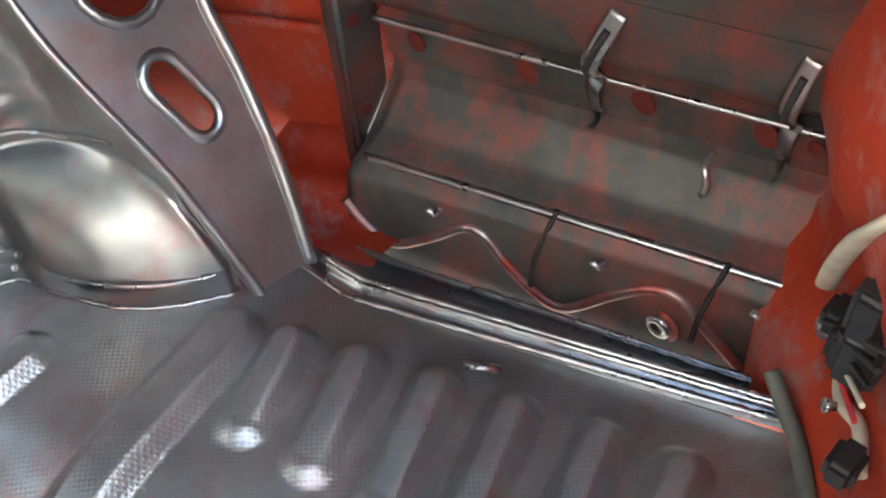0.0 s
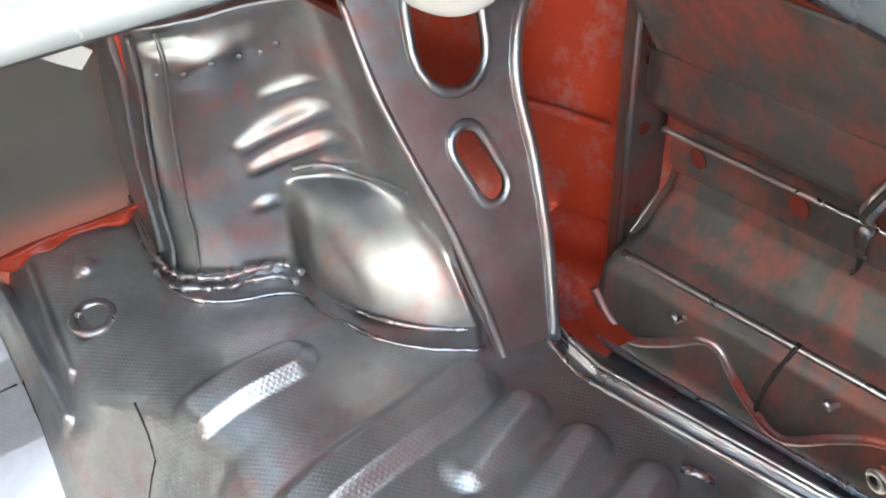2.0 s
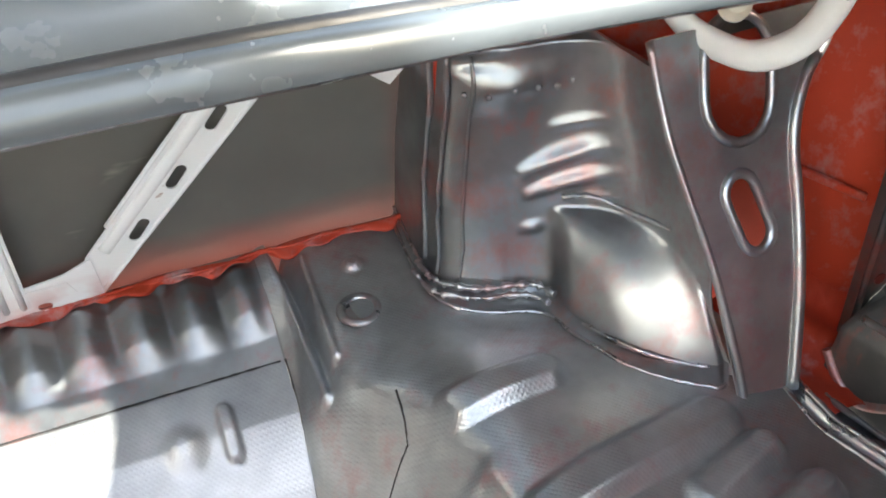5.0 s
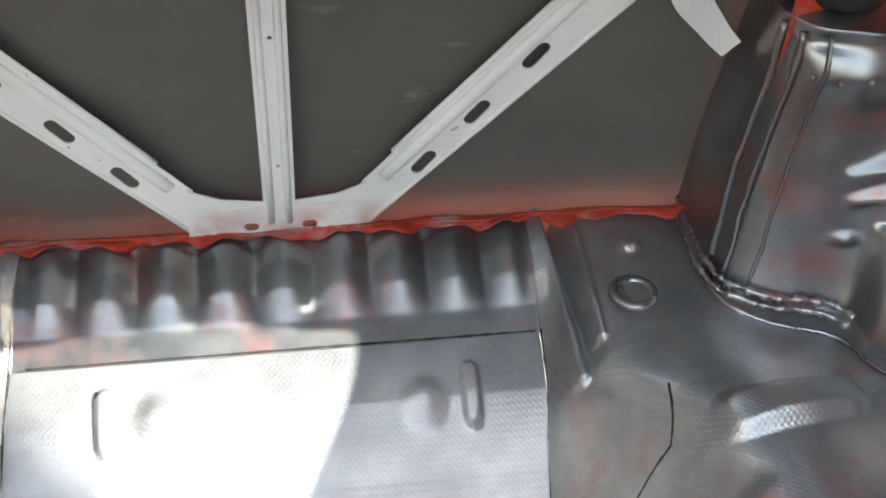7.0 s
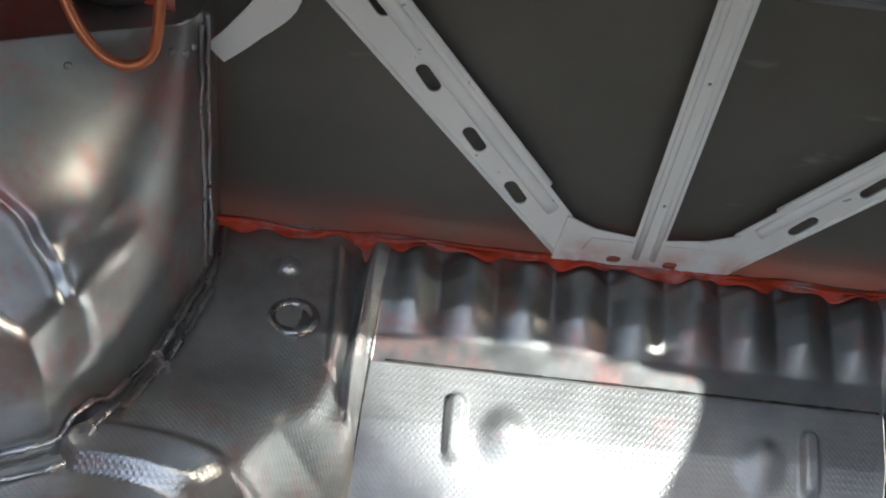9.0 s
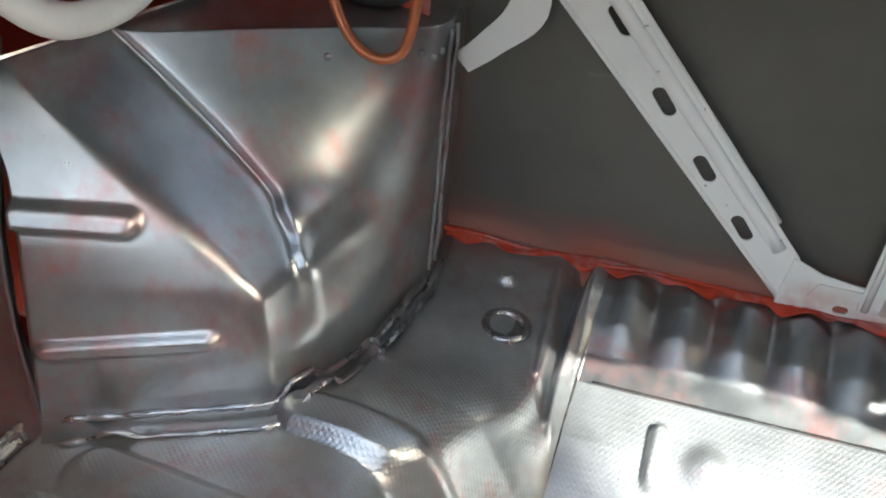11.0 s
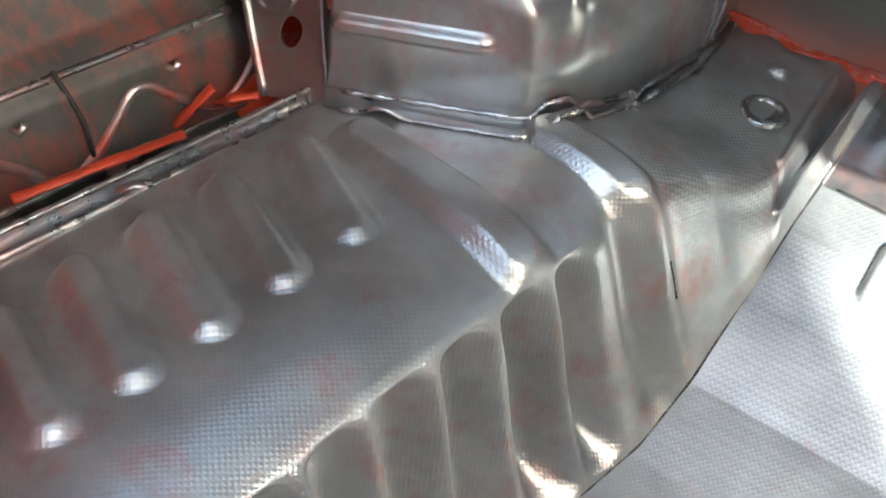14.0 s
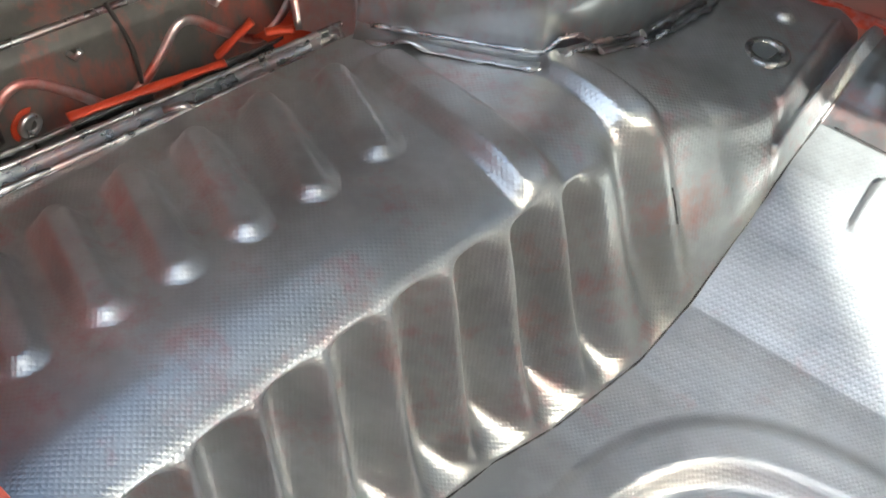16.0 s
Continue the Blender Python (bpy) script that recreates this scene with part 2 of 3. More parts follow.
def bead(x, y, a, b, width, height, flat=0.45, fade=0.0):
    """A pressed bead from a to b, with round ends, raised by height; fade: the share of its height that it loses towards b."""
    a, b = np.array(a), np.array(b)
    d = b - a
    u = np.clip(((x - a[0]) * d[0] + (y - a[1]) * d[1]) / (d @ d), 0, 1)
    r = np.hypot(x - a[0] - u * d[0], y - a[1] - u * d[1]) / (width / 2)
    return height * (1 - fade * u) * (1 - step(r, flat, 1.0))


# ---- floor: two side shelves, a well between them, a corrugated step under the bulkhead ----
EDGE_TOP = [(-0.21, 0.372), (0.0, 0.352), (0.1, 0.338), (0.23, 0.314), (0.34, 0.300), (0.40, 0.285), (0.45, 0.255), (0.5, 0.238), (0.61, 0.232)]
FOOT_RIGHT = [(-0.21, 0.33), (0.0, 0.293), (0.15, 0.252), (0.25, 0.216), (0.32, 0.198), (0.394, 0.193), (0.427, 0.198), (0.477, 0.203), (0.52, 0.204), (0.61, 0.205)]
FOOT_LEFT = [(-0.21, 0.33), (0.0, 0.305), (0.15, 0.272), (0.21, 0.25), (0.29, 0.228), (0.35, 0.221), (0.45, 0.216), (0.61, 0.205)]
WELL = [(-0.21, 0.0), (0.12, 0.0), (0.2, 0.008), (0.28, 0.028), (0.35, 0.055), (0.42, 0.098), (0.47, 0.134), (0.512, 0.156), (0.53, 0.168), (0.55, 0.185), (0.57, 0.198), (0.585, 0.203), (0.61, 0.204)]
LEFT_BEADS = [((0.548, -0.055), (0.478, -0.085)), ((0.545, -0.002), (0.469, -0.030)), ((0.540, 0.055), (0.459, 0.022)), ((0.533, 0.110), (0.451, 0.075)), ((0.524, 0.168), (0.442, 0.130)), ((0.506, 0.226), (0.433, 0.189))]
RIGHT_BEADS = [((0.600, -0.005), (0.515, -0.030)), ((0.583, 0.045), (0.497, 0.018)), ((0.563, 0.098), (0.478, 0.068)), ((0.545, 0.147), (0.464, 0.118)), ((0.525, 0.195), (0.453, 0.167)), ((0.505, 0.241), (0.444, 0.218))]


def foot_of(x, y):
    """Where the wall under the shelf's edge meets the well."""
    return np.where(np.asarray(x) > 0, curve(y, FOOT_RIGHT), curve(y, FOOT_LEFT))


def shelf_relief(ax, y, side=1):
    """The pressed beads and ridges of a shelf."""
    z = bead(ax, y, (0.285, 0.555), (0.2851, 0.556), 0.022, 0.006)
    for a, b in RIGHT_BEADS if side > 0 else LEFT_BEADS:
        z = z + bead(ax, y, a, b, 0.043, 0.018, 0.25, 0.6)
    lag = 0.012 if side > 0 else 0.0
    z = z + bead(ax, y, (0.486, 0.268 + lag), (0.332, 0.234 + lag), 0.052, 0.012, 0.4)
    return z + bead(ax, y, (0.382, 0.350 + 1.2 * lag), (0.312, 0.342 + 1.5 * lag), 0.046, 0.010, 0.4)


def shelf_plane(ax, y):
    return 0.222 - 0.13 * np.clip(ax - 0.33, 0, 1) - 0.02 * step(y, 0.36, 0.46)


def shelf_z(ax, y, side=1):
    return shelf_plane(ax, y) + shelf_relief(ax, y, side)


def well_z(x, y):
    z = curve(y, WELL)
    ribs = (0.5 + 0.5 * np.cos(2 * np.pi * (x - 0.0) / 0.0465)) ** 0.7
    z = z + 0.012 * (ribs - 0.6) * step(y, 0.520, 0.572) * step(-y, -0.603, -0.588) * step(-np.abs(x), -0.205, -0.19)
    for s in (-1, 1):
        z = z + bead(x, y, (s * 0.141, 0.455), (s * 0.141, 0.485), 0.018, 0.008)
        z = z + bead(x, y, (s * 0.102, 0.468), (s * 0.1021, 0.468), 0.046, 0.008, 0.1)
    ring = np.abs((np.abs(x / 0.205) ** 2.8 + np.abs((y - 0.085) / 0.205) ** 2.8) ** (1 / 2.6) - 1.0)
    z = z + 0.012 * (1 - step(ring, 0.05, 0.15))
    return z


def flute(y):
    """How far the wall under the shelf's edge falls back at its upright grooves."""
    return 0.033 * (0.5 + 0.5 * np.cos(2 * np.pi * (y - 0.215) / 0.052)) ** 0.8 * step(-y, -0.29, -0.25)


def floor_z(x, y):
    ax = np.abs(x)
    foot = foot_of(x, y)
    top = curve(y, EDGE_TOP) + flute(y)
    u = np.clip((ax - foot) / (top - foot), 0, 1)
    lo, hi = well_z(np.minimum(ax, foot) * np.sign(x), y), shelf_z(np.maximum(ax, curve(y, EDGE_TOP)), y)
    blend = u ** 0.8 * (1 - u) + u * np.sin(u * np.pi / 2)
    return np.where(ax <= foot, well_z(x, y), np.where(ax >= top, shelf_z(ax, y), lo + (hi - lo) * np.clip(blend, 0, 1)))


def floor_patch(x0, x1, y0, y1, nx, ny, side=1):
    """Columns are set by their share of the way across, so that each follows the edges of the well."""
    y = np.linspace(y0, y1, ny)[:, None] * np.ones((1, nx))
    u = np.linspace(0, 1, nx)[None, :] * np.ones((ny, 1))
    x = side * ((1 - u) * (x0(y) if callable(x0) else x0) + u * (x1(y) if callable(x1) else x1))
    return x, y


trunk_floor = thing("floor", "grey-primed pressed steel boot floor with red showing through", "floor", kind="structure")


def seam(y, side=1):
    return curve(y, FOOT_RIGHT if side > 0 else FOOT_LEFT)


def shelf_end(y, side):
    """Where the shelf ends at the drip channel."""
    return 0.655 - 0.38 * np.minimum(y, 0.25) if side > 0 else 0.602 - 0.21 * np.minimum(y, 0.3)


x, y = floor_patch(lambda v: -seam(v, -1), seam, -0.2, 0.513, 260, 300)
part("well_panel", grid(np.stack([x, y, floor_z(x, y) - 0.0015], -1)), M_WELL, trunk_floor, "embossed floor sheet of the well")
x, y = floor_patch(lambda v: -seam(v, -1) - 0.001, lambda v: seam(v) + 0.001, 0.510, 0.608, 330, 70)
part("corrugated_panel", grid(np.stack([x, y, floor_z(x, y)], -1)), M_RIBS, trunk_floor, "corrugated step with rounded ribs")
surface = {1: [], -1: []}


def top_of(x, y):
    """The height of the shelf sheet at a place."""
    v, ax, z = min(surface[1 if x > 0 else -1], key=lambda r: abs(r[0] - y))
    return float(np.interp(abs(x), ax, z))


for side in (-1, 1):
    rows = []
    for v in np.linspace(-0.2, 0.608, 470):
        foot, edge = float(seam(v, side)), float(curve(v, EDGE_TOP))
        end = float(shelf_end(v, side))
        flat = np.linspace(end, edge + 0.085, 130)
        top = float(shelf_plane(np.array(edge + 0.085), np.array(v)))
        low = float(well_z(np.array(side * foot), np.array(v)))
        drop = top - low
        lean = edge - foot
        path = rounded([(edge + 0.085, top), (edge + 0.05, top + 0.0015), (edge + 0.022, top - 0.003), (edge + 0.001, top - 0.0125), (edge - 0.12 * lean - 0.004, top - 0.03 - 0.05 * drop), (edge - 0.5 * lean, top - 0.6 * drop), (foot + 0.10 * lean + 0.006, low + 0.10 * drop + 0.004), (foot, low)], 12)
        u = np.linspace(0, 1, len(path))
        path[:, 1] += shelf_relief(path[:, 0], np.full(len(path), v), side) * step(-u, -0.55, -0.3)
        path[:, 0] += float(flute(np.array(v))) * step(u, 0.40, 0.55) * step(-u, -0.98, -0.82)
        face = np.sin(np.pi * np.clip(u * 1.2 - 0.17, 0, 1)) ** 0.7
        path[:, 0] += face * float((0.012 if side < 0 else 0.006) * math.exp(-(((v - 0.316) / 0.012) ** 2)) - (0.008 if side < 0 else 0.003) * math.exp(-(((v - 0.346) / 0.011) ** 2)) - 0.018 * math.exp(-(((v - 0.425) / 0.045) ** 2)))
        path[:, 1] += bead(path[:, 0], v, (0.225, 0.594), (0.223, 0.45), 0.016, 0.008, 0.1) + bead(path[:, 0], v, (0.245, 0.588), (0.239, 0.47), 0.015, 0.007, 0.1)
        z = shelf_z(flat, np.full(len(flat), v), side)
        surface[side].append((v, np.concatenate([flat, path[1:, 0]])[::-1], np.concatenate([z, path[1:, 1]])[::-1]))
        rows.append([(side * a, v, b) for a, b in zip(flat, z)] + [(side * a, v, b) for a, b in path[1:]])
    part("side_shelf", grid(rows, flip=side > 0), M_SHELF, trunk_floor, "raised side shelf with pressed beads and a fluted wall")
    line = [(side * (seam(v, side) + 0.001), v, float(floor_z(np.array(side * seam(v, side)), np.array(v))) + 0.0005) for v in np.linspace(0.0, 0.512, 90)]
    part("seam_line", tube(line, 0.0011, 5, wobble=0.8), M_DARK, trunk_floor, "dark cracked seam beside the well")
part("seam_line", tube([(a, 0.5115, float(floor_z(np.array(a), np.array(0.5115))) + 0.0003) for a in np.linspace(-0.2, 0.2, 60)], 0.0009, 5, wobble=0.8), M_DARK, trunk_floor, "dark cracked seam beside the well")

for side in (-1, 1):
    at = (side * 0.273, 0.500, top_of(side * 0.273, 0.5) - 0.001)
    drain = part("drain_cup", lathe([(0.0205, 0.0), (0.019, 0.003), (0.0145, 0.0042), (0.0125, 0.002), (0.011, -0.004), (0.003, -0.0045)], at, 30), M_SEAL, trunk_floor, "drain boss with a dished plug")
    part("drain_plug", lathe([(0.0118, -0.0035), (0.008, -0.0045), (0.001, -0.003)], (at[0], at[1], at[2] + 0.003), 24), M_RUBBER, trunk_floor, "dark plug in the drain boss")
    for line in ([(0.272, 0.405), (0.271, 0.385), (0.268, 0.371)], [(0.243, 0.335), (0.241, 0.352), (0.254, 0.364), (0.268, 0.370)]) if side > 0 else ([(0.268, 0.35), (0.262, 0.352), (0.255, 0.352)],):
        pts = rounded(line, 6)
        part("hairline_crack", tube([(side * a, b, top_of(side * a, b) + 0.0003) for a, b in pts], 0.0008, 5, wobble=0.8), M_DARK, trunk_floor)
    clip = part("floor_clip", tube([(side * 0.572, 0.146, top_of(side * 0.572, 0.146) + 0.002), (side * 0.578, 0.137, top_of(side * 0.578, 0.137) + 0.004), (side * 0.585, 0.126, top_of(side * 0.585, 0.126) + 0.002)], 0.004, 8, flat=0.5), M_SEAL, trunk_floor)

# ---- bulkhead board and its white brace ----


def bulk(u, v, w=0.0):
    """The bulkhead's plane: u across, v up, w towards the boot."""
    return Vector((u, 0.585 - 0.124 * (v - 0.33) - w, v))


board = tagged(part("bulkhead", plate([(-0.72, 0.15), (0.72, 0.15), (0.72, 0.62), (-0.72, 0.62)], [], lambda u, v, w: bulk(u, v, -0.02 - w), 0.004), M_BOARD), "dark grey board closing the seat-back opening", "bulkhead", kind="structure")

brace = thing("seat_back_brace", "white-painted steel brace with slotted diagonal arms", "brace")


def arm_outline(s):
    pts = [(0.066, 0.257), (0.197, 0.413), (0.262, 0.492), (0.325, 0.492), (0.253, 0.411), (0.072, 0.212)]
    return [(s * a, b) for a, b in pts]


for s in (-1, 1):
    holes = [slot(s * a, b, 0.026, 0.0105, 53 * s) for a, b in ((0.115, 0.275), (0.154, 0.323), (0.194, 0.374), (0.235, 0.432))]
    part("arm", plate(arm_outline(s), holes, lambda u, v, w: bulk(u, v, w), 0.0018), M_BRACE, brace)
    line = [bulk(s * a, b, 0.002) for a, b in ((0.083, 0.262), (0.21, 0.412), (0.27, 0.485))]
    part("stiffening_bead", tube(rounded(line, 8), 0.006, 8, flat=0.6, up=(0, -1, 0)), M_BRACE, brace)
part("foot_plate", plate([(-0.074, 0.208), (0.074, 0.208), (0.07, 0.258), (0.045, 0.247), (0.016, 0.243), (-0.016, 0.243), (-0.045, 0.247), (-0.07, 0.258)], [slot(s * 0.0235, 0.2155, 0.0125, 0.0085, 0) for s in (-1, 1)], lambda u, v, w: bulk(u, v, w + 0.002), 0.0018), M_BRACE, brace)
part("foot_panel", plate([(-0.052, 0.2235), (0.052, 0.2235), (0.046, 0.2385), (-0.046, 0.2385)], [], lambda u, v, w: bulk(u, v, w + 0.0035), 0.0016), M_BRACE, brace, "pressed panel in the foot plate")
for s in (-1, 1):
    for a, b in (((0.072, 0.2135), (0.320, 0.487)), ((0.090, 0.288), (0.258, 0.487))):
        part("rolled_edge", tube([bulk(s * (a[0] + (b[0] - a[0]) * t), a[1] + (b[1] - a[1]) * t, 0.0015) for t in np.linspace(0, 1, 12)], 0.0022, 8), M_BRACE, brace)
part("centre_strut", plate([(-0.0125, 0.22), (0.0125, 0.22), (0.0135, 0.49), (-0.0135, 0.49)], [slot(0.001, b, 0.0034, 0.003, 0, 4) for b in (0.282, 0.401)], lambda u, v, w: bulk(u, v, w + 0.004), 0.0018), M_BRACE, brace)
for s in (-1, 1):
    part("strut_bead", tube([bulk(s * 0.007, b, 0.006) for b in (0.222, 0.3, 0.4, 0.488)], 0.003, 6), M_BRACE, brace)
part("top_bar", plate([(-0.42, 0.486), (0.42, 0.486), (0.42, 0.54), (-0.42, 0.54)], [], lambda u, v, w: bulk(u, v, w + 0.006), 0.002), M_BRACE, brace)
for s in (-1, 1):
    bend = rounded([(s * 0.338, 0.368), (s * 0.315, 0.389), (s * 0.285, 0.425), (s * 0.29, 0.487)], 6)
    outer = rounded([(s * 0.315, 0.487), (s * 0.312, 0.435), (s * 0.332, 0.402), (s * 0.350, 0.381)], 6)
    part("corner_bracket", plate([*bend, *outer], [], lambda u, v, w: bulk(u, v, w + 0.003), 0.0018), M_BRACE, brace)

rows = []
along = np.linspace(-0.36, 0.36, 420)
for k, (dy, dz) in enumerate(((0.0, 0.005), (-0.002, 0.0045), (-0.004, 0.004), (-0.005, 0.003), (-0.007, 0.0015))):
    row = []
    for a in along:
        rag = 0.004 * math.sin(a * 83) + 0.003 * math.sin(a * 190 + 1) + 0.004 * math.cos(2 * math.pi * a / 0.0465)
        v = 0.6 + dy - (0.8 * rag + 0.001 if k > 2 else 0.002 * math.sin(a * 40))
        w = float(floor_z(np.array(a), np.array(min(v, 0.606)))) if abs(a) < 0.205 else 0.203
        row.append((a, v, (w if k > 2 else 0.204) + dz + 0.0015 * math.sin(a * 55 + k)))
    rows.append(row)
thick(part("foot_flange", grid(rows), M_RED, trunk_floor, "ragged red flange under the bulkhead"), 0.0012)
part("flange_edge", tube([(a, 0.5965 + 0.001 * math.sin(a * 70), 0.2095 + 0.0016 * math.sin(a * 31) + 0.001 * math.sin(a * 97)) for a in np.linspace(-0.36, 0.36, 200)], 0.0018, 6, wobble=0.6), M_RED, trunk_floor)

# ---- wheel arches with their damper towers ----
GUSSET = {1: (0.297, 0.55), -1: (0.305, 0.35)}


def gusset_y(side, z):
    a, b = GUSSET[side]
    return a + b * (z - 0.2)


def crease(p, a, b, width, height, crisp=False):
    """A folded ridge on an arch, pushed towards the boot."""
    a, b = np.array(a), np.array(b)
    d = b - a
    x, z = np.abs(p[..., 0]), p[..., 2]
    u = np.clip(((x - a[0]) * d[0] + (z - a[1]) * d[1]) / (d @ d), 0, 1)
    r = np.hypot(x - a[0] - u * d[0], z - a[1] - u * d[1]) / (width / 2)
    if crisp:
        return height * (1 - step(r, 0.35, 1.0))
    return height * np.exp(-(r**2)) * (0.45 + 0.55 * np.sin(np.pi * np.clip(u, 0.05, 0.95)))


def arch_right():
    foot = rounded([(0.345, 0.615), (0.340, 0.55), (0.340, 0.515), (0.349, 0.489), (0.378, 0.468), (0.424, 0.450), (0.436, 0.408), (0.452, 0.365), (0.482, 0.334), (0.515, 0.316), (0.532, 0.306)], 12)
    mid = rounded([(0.350, 0.615), (0.348, 0.56), (0.350, 0.53), (0.360, 0.502), (0.392, 0.486), (0.43, 0.478), (0.456, 0.468), (0.477, 0.455), (0.496, 0.432), (0.508, 0.395), (0.515, 0.347)], 12)
    top = rounded([(0.360, 0.615), (0.358, 0.56), (0.362, 0.532), (0.376, 0.512), (0.406, 0.503), (0.44, 0.499), (0.462, 0.493), (0.478, 0.484), (0.490, 0.468), (0.496, 0.445), (0.498, 0.42)], 12)
    share = np.linspace(0, 1, len(foot))
    full = step(share, 0.515, 0.585) * step(-share, -0.995, -0.9)
    rows = []
    for z in np.concatenate([np.linspace(0.18, 0.30, 60), np.linspace(0.303, 0.425, 40)]):
        u = np.clip((z - 0.185) / 0.095, 0, 1)
        h = full * (0.55 * u**1.4 + 0.45 * (1 - (1 - u**2.0) ** 0.55)) + (1 - full) * math.sin(u * math.pi / 2)
        xy = foot + (mid - foot) * h[:, None]
        xy = xy + (top - mid) * step(np.array(z), 0.27, 0.42)
        rows.append(np.column_stack([xy, np.full(len(xy), z)]))
    p = np.array(rows)
    p[..., 1] -= crease(p, (0.418, 0.316), (0.487, 0.341), 0.012, 0.0065) + crease(p, (0.422, 0.296), (0.487, 0.317), 0.011, 0.0065)
    p[..., 1] -= crease(p, (0.415, 0.262), (0.432, 0.264), 0.012, 0.005)
    for a, b in (((0.445, 0.352), (0.488, 0.362)), ((0.458, 0.288), (0.484, 0.296))):
        p[..., 1] -= crease(p, a, b, 0.007, 0.003)
    p[..., 1] += crease(p, (0.365, 0.412), (0.40, 0.414), 0.014, 0.006)
    p[..., 1] -= crease(p, (0.385, 0.388), (0.44, 0.395), 0.03, 0.006)
    return p


LEVELS = (0.18, 0.255, 0.30, 0.335, 0.37, 0.40, 0.425)
TOWER_LEFT = {
    "seam": ((0.362, 0.362, 0.362, 0.362, 0.362, 0.363, 0.364), (0.455, 0.475, 0.490, 0.497, 0.505, 0.511, 0.515)),
    "belly": ((0.370, 0.375, 0.385, 0.394, 0.404, 0.412, 0.418), (0.412, 0.423, 0.440, 0.453, 0.468, 0.483, 0.492)),
    "ridge": ((0.379, 0.383, 0.393, 0.420, 0.463, 0.500, 0.532), (0.383, 0.391, 0.400, 0.420, 0.428, 0.430, 0.431)),
    "valley": ((0.388, 0.392, 0.404, 0.436, 0.481, 0.517, 0.548), (0.365, 0.370, 0.393, 0.423, 0.432, 0.434, 0.434)),
    "edge": ((0.403, 0.406, 0.414, 0.455, 0.510, 0.548, 0.578), (0.346, 0.347, 0.354, 0.356, 0.361, 0.364, 0.368)),
    "hem": ((0.545, 0.545, 0.548, 0.553, 0.565, 0.580, 0.592), (0.298, 0.300, 0.308, 0.318, 0.335, 0.345, 0.350)),
}


def arch_left():
    """Lofted from the fold lines of the pressing: a flat face, a slanting edge, a valley, a ridge and the round tower."""
    rows = []
    for z in np.linspace(0.18, 0.425, 150):
        at = {k: np.array([np.interp(z, LEVELS, xs), np.interp(z, LEVELS, ys)]) for k, (xs, ys) in TOWER_LEFT.items()}
        back = rounded([(0.35, 0.615), (0.346, 0.56), (0.348, 0.53), at["seam"], at["belly"], at["ridge"]], 18)
        legs = [back]
        for a, b, k in (("ridge", "valley", 22), ("valley", "edge", 34), ("edge", "hem", 48)):
            legs.append(at[a] + (at[b] - at[a]) * np.linspace(0, 1, k + 1)[1:, None])
        xy = np.concatenate(legs)
        pad = np.concatenate([xy[:1]] * 6 + [xy] + [xy[-1:]] * 6)
        xy[6:-6] = np.stack([np.convolve(pad[:, c], np.ones(13) / 13, "valid") for c in (0, 1)], -1)[6:-6]
        rows.append(np.column_stack([-xy[:, 0], xy[:, 1], np.full(len(xy), z)]))
    p = np.array(rows)
    soft = p.copy()
    for d in range(-4, 5):
        soft[4:-4] += p[4 + d:len(p) - 4 + d]
    soft[4:-4] = (soft[4:-4] - p[4:-4]) / 9
    p = soft
    p[..., 1] -= crease(p, (0.556, 0.347), (0.495, 0.343), 0.020, 0.007, True) + crease(p, (0.535, 0.260), (0.44, 0.269), 0.017, 0.006, True)
    for a, b in (((0.418, 0.328), (0.392, 0.321)), ((0.402, 0.306), (0.381, 0.298))):
        p[..., 1] -= crease(p, a, b, 0.015, 0.0065)
    return p


